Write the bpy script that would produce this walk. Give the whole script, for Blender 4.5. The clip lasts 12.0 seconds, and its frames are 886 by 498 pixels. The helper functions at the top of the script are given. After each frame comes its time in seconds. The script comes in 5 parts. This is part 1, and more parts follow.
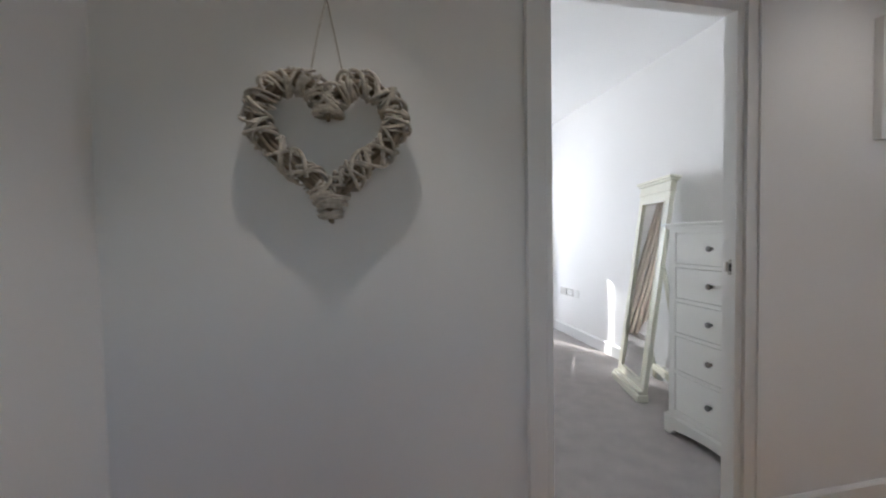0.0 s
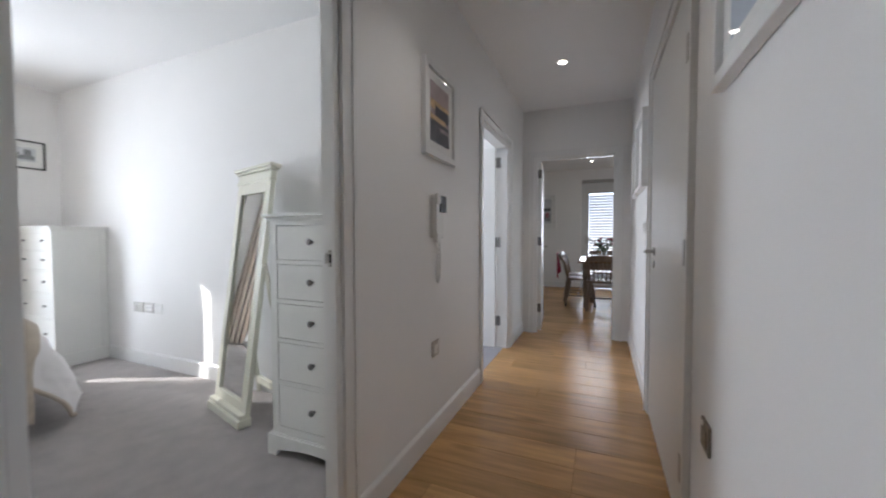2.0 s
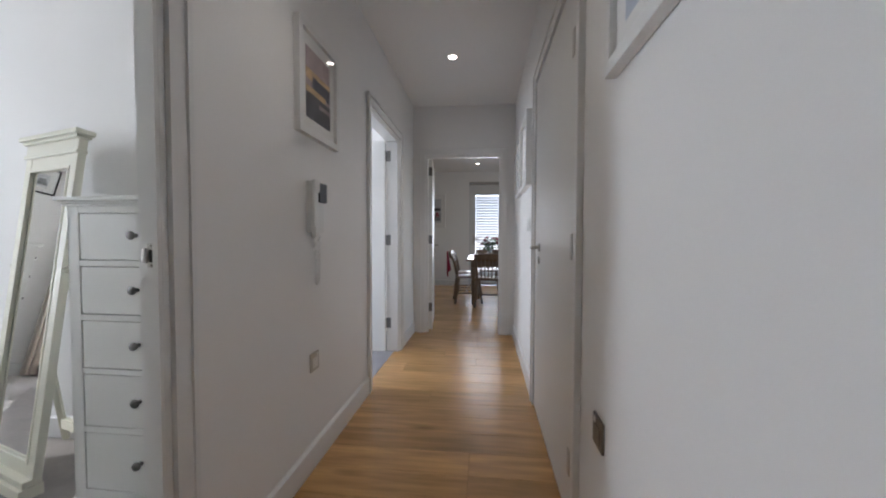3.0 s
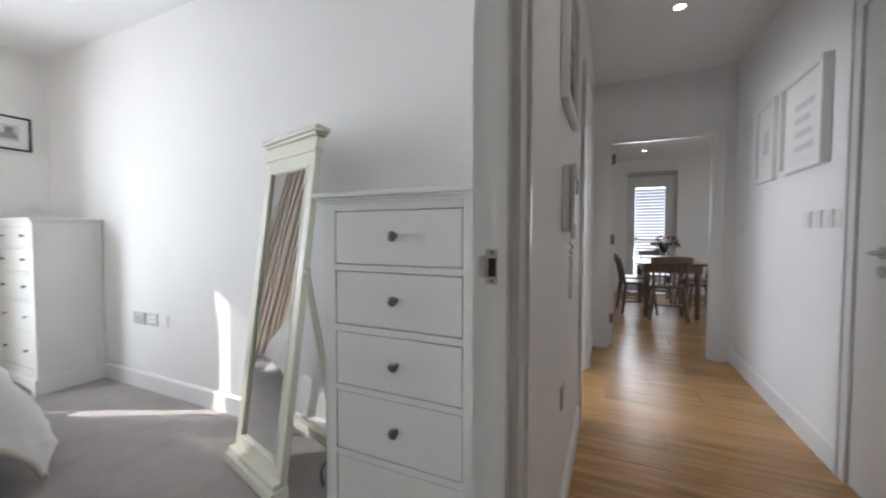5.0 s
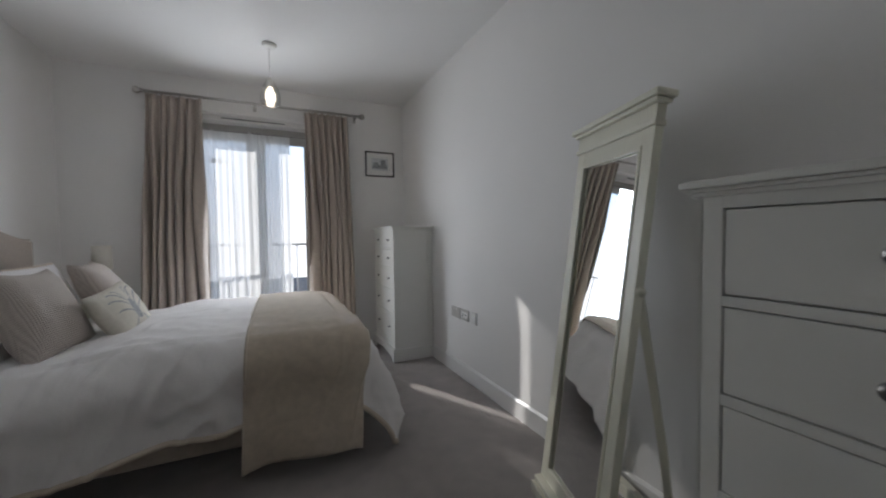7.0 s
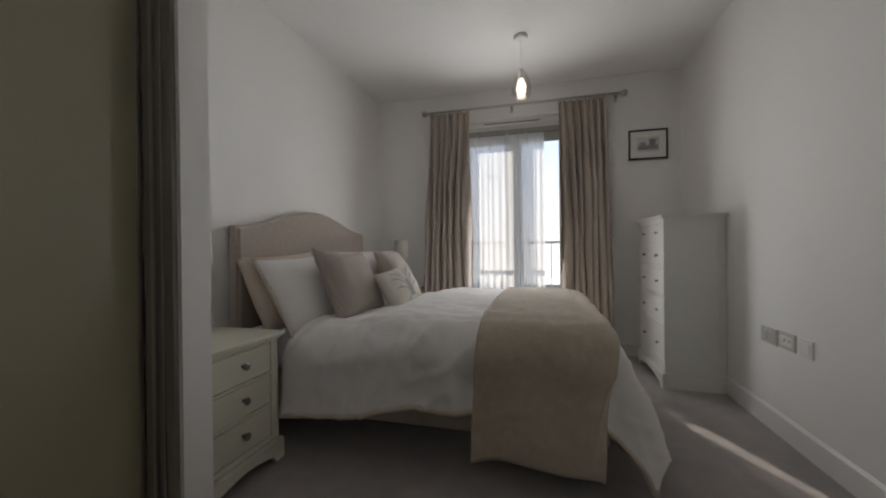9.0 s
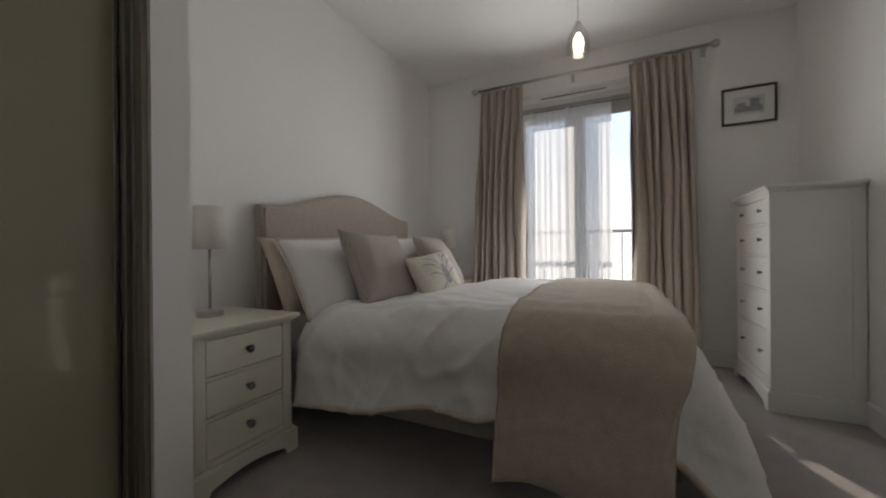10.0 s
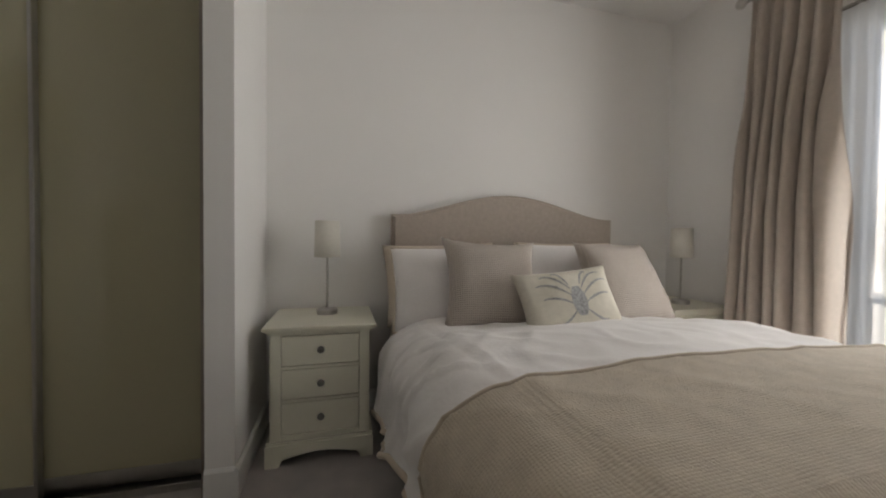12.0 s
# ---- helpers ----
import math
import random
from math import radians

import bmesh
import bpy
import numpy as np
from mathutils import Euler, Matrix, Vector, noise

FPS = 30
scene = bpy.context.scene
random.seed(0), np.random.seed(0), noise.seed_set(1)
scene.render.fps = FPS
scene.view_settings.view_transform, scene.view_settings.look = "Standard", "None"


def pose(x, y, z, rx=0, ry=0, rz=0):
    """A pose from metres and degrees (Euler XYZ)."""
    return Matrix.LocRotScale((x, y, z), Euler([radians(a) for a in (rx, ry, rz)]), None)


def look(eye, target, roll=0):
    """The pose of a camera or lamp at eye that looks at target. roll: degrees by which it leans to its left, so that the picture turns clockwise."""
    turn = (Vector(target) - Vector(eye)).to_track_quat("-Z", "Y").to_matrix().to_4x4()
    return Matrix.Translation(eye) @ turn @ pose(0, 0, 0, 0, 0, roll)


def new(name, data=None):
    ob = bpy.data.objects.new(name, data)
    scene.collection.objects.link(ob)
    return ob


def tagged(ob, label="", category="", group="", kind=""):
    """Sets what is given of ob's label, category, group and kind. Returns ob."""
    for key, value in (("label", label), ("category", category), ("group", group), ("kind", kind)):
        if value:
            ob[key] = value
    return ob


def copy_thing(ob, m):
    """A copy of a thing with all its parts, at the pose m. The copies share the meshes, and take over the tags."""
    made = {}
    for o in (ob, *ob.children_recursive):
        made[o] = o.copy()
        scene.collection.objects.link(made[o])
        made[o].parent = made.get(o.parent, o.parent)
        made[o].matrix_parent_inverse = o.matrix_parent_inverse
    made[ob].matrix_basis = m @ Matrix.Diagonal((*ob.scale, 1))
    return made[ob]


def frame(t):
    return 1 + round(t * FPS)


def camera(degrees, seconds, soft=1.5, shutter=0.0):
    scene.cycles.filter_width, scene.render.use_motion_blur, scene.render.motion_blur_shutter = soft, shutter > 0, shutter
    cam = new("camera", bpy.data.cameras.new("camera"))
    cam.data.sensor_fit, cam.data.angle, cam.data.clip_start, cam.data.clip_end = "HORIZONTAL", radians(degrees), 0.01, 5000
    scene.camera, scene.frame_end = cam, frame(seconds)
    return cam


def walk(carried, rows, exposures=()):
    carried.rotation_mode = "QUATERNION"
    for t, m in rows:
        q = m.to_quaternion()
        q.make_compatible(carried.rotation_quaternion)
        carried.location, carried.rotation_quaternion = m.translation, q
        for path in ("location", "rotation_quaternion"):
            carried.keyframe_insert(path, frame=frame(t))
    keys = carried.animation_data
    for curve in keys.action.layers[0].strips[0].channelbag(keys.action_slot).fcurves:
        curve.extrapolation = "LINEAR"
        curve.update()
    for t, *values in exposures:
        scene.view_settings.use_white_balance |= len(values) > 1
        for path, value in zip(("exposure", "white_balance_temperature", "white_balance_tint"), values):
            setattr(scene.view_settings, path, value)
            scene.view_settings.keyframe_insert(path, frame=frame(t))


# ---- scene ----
cam = camera(100.5, 12.0, soft=2.0, shutter=0.25)
PATH = [
    (0, (0.615, 0.769, 1.202), (0.993, 2.732, 1.134), -1.0),
    (0.5, (0.694, 0.982, 1.185), (1.461, 2.828, 1.114), -0.7),
    (1, (0.797, 1.073, 1.163), (2.007, 2.664, 1.097), -0.5),
    (1.5, (0.863, 1.099, 1.157), (2.467, 2.292, 1.089), -0.5),
    (2, (0.952, 1.093, 1.138), (2.79, 1.879, 1.071), -0.1),
    (2.5, (1.077, 1.09, 1.12), (3.036, 1.487, 1.052), -0.0),
    (2.7, (1.106, 1.092, 1.11), (3.089, 1.344, 1.045), 0.3),
    (4.3, (1.347, 1.624, 1.118), (3.337, 1.813, 1.053), 0.0),
    (4.5, (1.366, 1.685, 1.116), (3.331, 2.052, 1.048), -0.2),
    (5, (1.383, 1.792, 1.115), (3.204, 2.614, 1.043), 0.1),
    (5.5, (1.37, 1.844, 1.107), (2.979, 3.029, 1.038), -0.2),
    (6, (1.388, 1.911, 1.11), (2.784, 3.342, 1.042), -0.4),
    (6.5, (1.461, 2.029, 1.134), (2.612, 3.663, 1.066), -0.7),
    (7, (1.536, 2.194, 1.149), (2.377, 4.007, 1.074), -0.7),
    (7.5, (1.579, 2.261, 1.142), (2.09, 4.193, 1.072), -1.2),
    (7.7, (1.597, 2.266, 1.138), (1.968, 4.23, 1.073), -1.2),
    (9.3, (1.714, 2.559, 0.987), (1.077, 4.455, 0.985), -0.4),
    (9.5, (1.734, 2.627, 0.968), (1.041, 4.503, 0.957), -0.3),
    (10, (1.8, 2.791, 0.905), (0.924, 4.589, 0.904), -0.5),
    (10.5, (1.884, 3.044, 0.911), (0.634, 4.606, 0.914), -0.5),
    (11, (1.966, 3.341, 0.962), (0.371, 4.548, 0.93), 0.6),
    (11.5, (2.09, 3.626, 0.981), (0.308, 4.533, 0.935), 0.6),
    (12, (2.177, 3.869, 1.004), (0.251, 4.402, 0.959), 0.6),
]

EXPOSURE = [(0, 1.08, 6000, 12), (1.0, 1.16, 6000, 12), (1.5, 1.1, 5980, 12), (2.5, 0.88, 6000, 12), (4.5, 1.2, 6080, 12), (5.0, 0.92, 6100, 12), (5.5, 0.78, 6100, 12), (6.0, 0.48, 6100, 12), (6.5, -0.08, 6150, 12), (7.0, -0.72, 6200, 12), (7.5, -1.0, 6400, 12), (9.5, -0.9, 6800, 13), (10.5, -1.0, 6850, 13), (11.0, -1.1, 6800, 13), (11.5, -1.0, 6850, 13), (12, -0.6, 7150, 13)]
walk(cam, [(t, look(eye, target, roll)) for t, eye, target, roll in PATH], EXPOSURE)

# ---- light ----
world = bpy.data.worlds.new("sky")
scene.world = world
world.use_nodes = True
wn = world.node_tree.nodes
sky = wn.new("ShaderNodeTexSky")
sky.sky_type = "NISHITA"
sky.sun_disc = False
sky.dust_density, sky.ozone_density = 0.2, 2.0
sky.sun_elevation = radians(26.5)
SUN_TRAVEL = Vector((0.459, -0.888, -math.tan(radians(26.5)))).normalized()
sky.sun_rotation = math.atan2(-SUN_TRAVEL.x, -SUN_TRAVEL.y)
world.node_tree.links.new(sky.outputs[0], wn["Background"].inputs[0])
wn["Background"].inputs[1].default_value = 0.15


def lamp(name, kind, energy, m, color=(1, 1, 1), **props):
    data = bpy.data.lights.new(name, kind)
    data.energy, data.color = energy, color
    for key, value in props.items():
        setattr(data, key, value)
    ob = new(name, data)
    ob.matrix_basis = m
    return ob


lamp("sun", "SUN", 5.0, look((0, 0, 0), SUN_TRAVEL), (1, 0.95, 0.87), angle=radians(0.5))
WARM = (1.0, 0.92, 0.81)
SPOTS = [(0.53, 1.47), (2.50, 1.42), (4.235, 1.402)]
for sx, sy in SPOTS:
    lamp("downlight_beam", "SPOT", 8.5 if sx < 1 else 5.2, look((sx, sy, 2.575), (sx, sy, 0)), WARM, spot_size=radians(70 if sx < 1 else 105), spot_blend=0.7, shadow_soft_size=0.012)
lamp("pendant_bulb_light", "POINT", 1.0, pose(1.555, 5.305, 2.17), WARM, shadow_soft_size=0.04)
lamp("daylight_bedroom_window", "AREA", 30, look((1.36, 6.185, 1.12), (1.36, 0, 1.12)), (0.91, 0.96, 1.0), shape="RECTANGLE", size=0.8, size_y=2.0, spread=radians(150))
lamp("daylight_behind_voile", "AREA", 0.5, look((1.41, 6.36, 1.15), (1.41, 0, 1.15)), (0.84, 0.93, 1.0), shape="RECTANGLE", size=1.05, size_y=2.0)
lamp("daylight_dining_window", "AREA", 5.5, look((9.45, 1.1, 1.3), (0, 1.1, -0.6)), (0.95, 0.97, 1.0), shape="RECTANGLE", size=0.8, size_y=1.6, spread=radians(110))
# added fill lamp, out of view, to brighten the dining room walls
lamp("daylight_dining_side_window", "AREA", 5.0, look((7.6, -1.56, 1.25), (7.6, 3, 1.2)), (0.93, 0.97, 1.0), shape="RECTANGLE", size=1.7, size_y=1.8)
# added lamp, out of view, that makes the side room bright
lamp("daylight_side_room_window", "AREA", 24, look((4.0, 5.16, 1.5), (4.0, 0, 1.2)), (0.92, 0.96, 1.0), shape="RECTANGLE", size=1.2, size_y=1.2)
# weak fill lamp added behind the entry, no window known there
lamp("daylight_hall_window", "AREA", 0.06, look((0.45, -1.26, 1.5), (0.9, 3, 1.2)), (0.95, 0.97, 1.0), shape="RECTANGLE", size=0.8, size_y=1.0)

# ---- materials ----
def mat(name, color, rough=0.5, metal=0.0, vary=0.06, scale=6.0, bump=0.0, bump_scale=200.0, stretch=(1, 1, 1), coat=0.0, sheen=0.0, random_piece=0.0):
    m = bpy.data.materials.new(name)
    m.use_nodes = True
    nt = m.node_tree
    n, l = nt.nodes, nt.links
    b = n["Principled BSDF"]
    b.inputs["Roughness"].default_value = rough
    b.inputs["Metallic"].default_value = metal
    b.inputs["Coat Weight"].default_value = coat
    b.inputs["Sheen Weight"].default_value = sheen
    tc = n.new("ShaderNodeTexCoord")
    mp = n.new("ShaderNodeMapping")
    mp.inputs["Scale"].default_value = stretch
    l.new(tc.outputs["Object"], mp.inputs[0])
    big = n.new("ShaderNodeTexNoise")
    big.inputs["Scale"].default_value = scale
    big.inputs["Detail"].default_value = 4
    l.new(mp.outputs[0], big.inputs["Vector"])
    ramp = n.new("ShaderNodeMapRange")
    ramp.inputs["To Min"].default_value = 1 - vary
    ramp.inputs["To Max"].default_value = 1 + vary
    ramp.inputs["From Min"].default_value = 0.3
    ramp.inputs["From Max"].default_value = 0.7
    l.new(big.outputs["Fac"], ramp.inputs["Value"])
    last = ramp.outputs[0]
    if random_piece:
        oi = n.new("ShaderNodeObjectInfo")
        r2 = n.new("ShaderNodeMapRange")
        r2.inputs["To Min"].default_value = 1 - random_piece
        r2.inputs["To Max"].default_value = 1 + random_piece
        l.new(oi.outputs["Random"], r2.inputs["Value"])
        mul = n.new("ShaderNodeMath")
        mul.operation = "MULTIPLY"
        l.new(last, mul.inputs[0])
        l.new(r2.outputs[0], mul.inputs[1])
        last = mul.outputs[0]
    mix = n.new("ShaderNodeVectorMath")
    mix.operation = "SCALE"
    mix.inputs[0].default_value = color[:3]
    l.new(last, mix.inputs["Scale"])
    l.new(mix.outputs[0], b.inputs["Base Color"])
    if bump:
        fine = n.new("ShaderNodeTexNoise")
        fine.inputs["Scale"].default_value = bump_scale
        fine.inputs["Detail"].default_value = 3
        l.new(mp.outputs[0], fine.inputs["Vector"])
        bp = n.new("ShaderNodeBump")
        bp.inputs["Strength"].default_value = bump
        bp.inputs["Distance"].default_value = 0.004
        l.new(fine.outputs["Fac"], bp.inputs["Height"])
        l.new(bp.outputs[0], b.inputs["Normal"])
    return m


M_WALL = mat("wall_paint", (0.86, 0.845, 0.825), 0.75, vary=0.015, scale=1.5, bump=0.06, bump_scale=260)
M_CEIL = mat("ceiling_paint", (0.87, 0.86, 0.845), 0.85, vary=0.01, scale=1.5, bump=0.05, bump_scale=200)
M_TRIM = mat("white_gloss_paint", (0.82, 0.81, 0.79), 0.32, vary=0.015, scale=3, bump=0.03, bump_scale=90)
M_DOOR = mat("door_paint", (0.80, 0.79, 0.76), 0.38, vary=0.015, scale=2, bump=0.04, bump_scale=120)
M_CARPET = mat("taupe_carpet", (0.38, 0.342, 0.32), 0.95, vary=0.10, scale=9, bump=0.9, bump_scale=420, sheen=0.3)
M_FURN = mat("cream_white_furniture_paint", (0.82, 0.815, 0.775), 0.38, vary=0.015, scale=4, bump=0.03, bump_scale=120)
M_IVORY = mat("ivory_furniture_paint", (0.74, 0.72, 0.60), 0.38, vary=0.02, scale=4, bump=0.03, bump_scale=120)
M_STEEL = mat("brushed_steel", (0.55, 0.53, 0.50), 0.30, 1.0, vary=0.05, scale=30)
M_DARKSTEEL = mat("dark_nickel", (0.22, 0.21, 0.20), 0.32, 1.0, vary=0.05, scale=30)
M_MIRROR = mat("mirror_glass", (0.92, 0.93, 0.92), 0.01, 1.0, vary=0.0)
M_COTTON = mat("white_cotton", (0.83, 0.80, 0.785), 0.9, vary=0.02, scale=5, bump=0.25, bump_scale=60, sheen=0.2)
M_PIPE = mat("beige_piping", (0.64, 0.55, 0.45), 0.9, vary=0.05)
M_THROW = mat("beige_knit", (0.54, 0.458, 0.36), 0.95, vary=0.08, scale=25, bump=0.6, bump_scale=180, sheen=0.3)
M_LINEN = mat("grey_beige_linen", (0.45, 0.385, 0.33), 0.92, vary=0.06, scale=40, bump=0.35, bump_scale=500, sheen=0.2)
M_TAUPE = mat("taupe_cushion_weave", (0.50, 0.44, 0.39), 0.95, vary=0.04, scale=70, bump=0.3, bump_scale=260, sheen=0.2)
M_CREAMLIN = mat("cream_linen", (0.66, 0.62, 0.53), 0.92, vary=0.05, scale=40, bump=0.3, bump_scale=400)
M_CURTAIN = mat("taupe_curtain", (0.46, 0.395, 0.34), 0.9, vary=0.05, scale=30, bump=0.25, bump_scale=500, sheen=0.2)
M_DARKWOOD = mat("dark_stained_wood", (0.03, 0.02, 0.015), 0.4, vary=0.2, scale=12, stretch=(1, 1, 0.1))
M_OAK = mat("oak_board", (0.53, 0.30, 0.112), 0.27, vary=0.24, scale=5, bump=0.08, bump_scale=60, stretch=(5, 0.45, 1), random_piece=0.15)
M_CHAIRWOOD = mat("waxed_pine", (0.22, 0.16, 0.115), 0.38, vary=0.2, scale=14, stretch=(1, 1, 0.15))
M_TABLETOP = mat("polished_table", (0.24, 0.15, 0.08), 0.15, vary=0.12, scale=10, stretch=(0.2, 2, 1))
M_WARD = mat("cream_back_painted_glass", (0.43, 0.40, 0.27), 0.08, vary=0.01, scale=1, coat=0.6)
M_JAMB = mat("dark_bronze_jamb", (0.28, 0.25, 0.21), 0.4, 0.2, vary=0.05)
M_ALU = mat("satin_aluminium", (0.45, 0.44, 0.42), 0.3, 1.0, vary=0.04, scale=30)
M_BLACK = mat("black_plastic", (0.012, 0.012, 0.012), 0.5, vary=0.1)
M_WHITEPL = mat("white_plastic", (0.78, 0.77, 0.74), 0.35, vary=0.01)
M_PICFRAME = mat("white_picture_frame", (0.80, 0.79, 0.77), 0.3, vary=0.01)
M_PAPER = mat("white_mount_card", (0.85, 0.84, 0.81), 0.8, vary=0.01)
M_BLACKFRAME = mat("black_picture_frame", (0.015, 0.013, 0.012), 0.35, vary=0.1)
M_WICKER = mat("whitewashed_willow", (0.50, 0.45, 0.38), 0.8, vary=0.3, scale=40, bump=0.4, bump_scale=150, random_piece=0.12)
# darker willow for the wreath's core: shade between twigs put into colour
M_TWIGSHADE = mat("willow_core_shade", (0.23, 0.18, 0.13), 0.85, vary=0.35, scale=40, bump=0.4, bump_scale=150)
M_STRING = mat("jute_string", (0.30, 0.24, 0.17), 0.9, vary=0.2, scale=60)
M_DOORGREY = mat("pale_grey_door_paint", (0.66, 0.66, 0.65), 0.4, vary=0.02)
M_PALERAIL = mat("pale_rail_paint", (0.62, 0.63, 0.64), 0.4, vary=0.03)
M_PVC = mat("grey_window_frame", (0.42, 0.41, 0.39), 0.4, vary=0.02)
M_LEAF = mat("leaf_green", (0.05, 0.10, 0.03), 0.5, vary=0.3, scale=20)
M_FLOWER = mat("pink_petals", (0.35, 0.06, 0.10), 0.6, vary=0.3, scale=30)
M_SHADE = mat("cream_lampshade", (0.72, 0.69, 0.62), 0.9, vary=0.03, scale=60, bump=0.15, bump_scale=500)
M_CLOTHPINK = mat("crimson_cloth", (0.35, 0.02, 0.07), 0.9, vary=0.1)
M_TILE = mat("grey_floor_covering", (0.33, 0.32, 0.34), 0.7, vary=0.06, bump=0.3)


def woven(m, pitch, strength, use_uv, depth=0.003, dark=0.12):
    """Adds a basket-weave relief of the given pitch to a cloth material. dark: shade painted into the hollows' colour.
    """
    n, l = m.node_tree.nodes, m.node_tree.links
    tc = n.new("ShaderNodeTexCoord")
    sep = n.new("ShaderNodeSeparateXYZ")
    l.new(tc.outputs["UV" if use_uv else "Object"], sep.inputs[0])
    waves = []
    for axis in (("X", "Y") if use_uv else ("Y", "Z")):
        k = n.new("ShaderNodeMath")
        k.operation = "MULTIPLY"
        k.inputs[1].default_value = 2 * math.pi / pitch
        l.new(sep.outputs[axis], k.inputs[0])
        waves.append(k.outputs[0])
    add, sub = n.new("ShaderNodeMath"), n.new("ShaderNodeMath")
    add.operation, sub.operation = "ADD", "SUBTRACT"
    sines = []
    for op in (add, sub):
        l.new(waves[0], op.inputs[0])
        l.new(waves[1], op.inputs[1])
        s = n.new("ShaderNodeMath")
        s.operation = "SINE"
        l.new(op.outputs[0], s.inputs[0])
        sines.append(s.outputs[0])
    mul = n.new("ShaderNodeMath")
    mul.operation = "MULTIPLY"
    l.new(sines[0], mul.inputs[0])
    l.new(sines[1], mul.inputs[1])
    bp = n.new("ShaderNodeBump")
    bp.inputs["Strength"].default_value = strength
    bp.inputs["Distance"].default_value = depth
    l.new(mul.outputs[0], bp.inputs["Height"])
    b = n["Principled BSDF"]
    if b.inputs["Normal"].is_linked:
        l.new(b.inputs["Normal"].links[0].from_socket, bp.inputs["Normal"])
    l.new(bp.outputs[0], b.inputs["Normal"])
    old = b.inputs["Base Color"].links[0].from_socket
    # colour follows the relief: hollows shaded darker, raised strands lighter
    mr = n.new("ShaderNodeMapRange")
    mr.inputs["From Min"].default_value = -1
    mr.inputs["To Min"].default_value = 1 - dark
    mr.inputs["To Max"].default_value = 1 + dark
    l.new(mul.outputs[0], mr.inputs["Value"])
    sc = n.new("ShaderNodeVectorMath")
    sc.operation = "SCALE"
    l.new(old, sc.inputs[0])
    l.new(mr.outputs[0], sc.inputs["Scale"])
    l.new(sc.outputs[0], b.inputs["Base Color"])


def figured(m):
    """Gives each board its own stretch of grain, with a few darker knots."""
    n, l = m.node_tree.nodes, m.node_tree.links
    oi, sc = n.new("ShaderNodeObjectInfo"), n.new("ShaderNodeVectorMath")
    sc.operation = "SCALE"
    sc.inputs[0].default_value = (37.0, 61.0, 0.0)
    l.new(oi.outputs["Random"], sc.inputs["Scale"])
    l.new(sc.outputs[0], n["Mapping"].inputs["Location"])
    tc, add, vo = n.new("ShaderNodeTexCoord"), n.new("ShaderNodeVectorMath"), n.new("ShaderNodeTexVoronoi")
    l.new(tc.outputs["Object"], add.inputs[0])
    l.new(sc.outputs[0], add.inputs[1])
    squash = n.new("ShaderNodeMapping")
    squash.inputs["Scale"].default_value = (3.2, 1.0, 1)
    l.new(add.outputs[0], squash.inputs[0])
    vo.inputs["Scale"].default_value = 1.4
    l.new(squash.outputs[0], vo.inputs["Vector"])
    mr = n.new("ShaderNodeMapRange")
    mr.inputs["From Min"].default_value, mr.inputs["From Max"].default_value = 0.02, 0.16
    mr.inputs["To Min"].default_value, mr.inputs["To Max"].default_value = 0.5, 1.0
    l.new(vo.outputs["Distance"], mr.inputs["Value"])
    b = n["Principled BSDF"]
    old = b.inputs["Base Color"].links[0].from_socket
    s2 = n.new("ShaderNodeVectorMath")
    s2.operation = "SCALE"
    l.new(old, s2.inputs[0])
    l.new(mr.outputs[0], s2.inputs["Scale"])
    l.new(s2.outputs[0], b.inputs["Base Color"])


figured(M_OAK)
woven(M_THROW, 0.014, 0.3, True, 0.002, 0.05)
woven(M_TAUPE, 0.019, 0.6, False, 0.003, 0.10)


def glass_mat(name, tint=(1, 1, 1), clear=0.9, rough=0.0):
    m = bpy.data.materials.new(name)
    m.use_nodes = True
    n, l = m.node_tree.nodes, m.node_tree.links
    t = n.new("ShaderNodeBsdfTransparent")
    t.inputs[0].default_value = (*tint, 1)
    g = n.new("ShaderNodeBsdfGlossy")
    g.inputs["Roughness"].default_value = rough
    mix = n.new("ShaderNodeMixShader")
    mix.inputs[0].default_value = 1 - clear
    l.new(t.outputs[0], mix.inputs[1])
    l.new(g.outputs[0], mix.inputs[2])
    l.new(mix.outputs[0], n["Material Output"].inputs[0])
    return m


M_GLASS = glass_mat("window_glass", clear=0.94)
M_PICGLASS = glass_mat("picture_glass", clear=0.93)


def sheer_mat():
    m = bpy.data.materials.new("sheer_voile")
    m.use_nodes = True
    n, l = m.node_tree.nodes, m.node_tree.links
    t = n.new("ShaderNodeBsdfTransparent")
    d = n.new("ShaderNodeBsdfTranslucent")
    d.inputs[0].default_value = (0.94, 0.95, 0.95, 1)
    r = n.new("ShaderNodeBsdfDiffuse")
    r.inputs[0].default_value = (0.82, 0.82, 0.80, 1)
    a = n.new("ShaderNodeMixShader")
    a.inputs[0].default_value = 0.12
    b = n.new("ShaderNodeMixShader")
    b.inputs[0].default_value = 0.19
    l.new(d.outputs[0], a.inputs[1])
    l.new(r.outputs[0], a.inputs[2])
    l.new(a.outputs[0], b.inputs[1])
    l.new(t.outputs[0], b.inputs[2])
    l.new(b.outputs[0], n["Material Output"].inputs[0])
    return m


M_SHEER = sheer_mat()


def glow_mat(name, color, strength):
    m = bpy.data.materials.new(name)
    m.use_nodes = True
    b = m.node_tree.nodes["Principled BSDF"]
    b.inputs["Emission Color"].default_value = (*color, 1)
    b.inputs["Emission Strength"].default_value = strength
    return m


M_LED = glow_mat("lit_downlight", (1, 0.9, 0.75), 14)
M_BULB = glow_mat("lit_bulb", (1, 0.82, 0.6), 9)


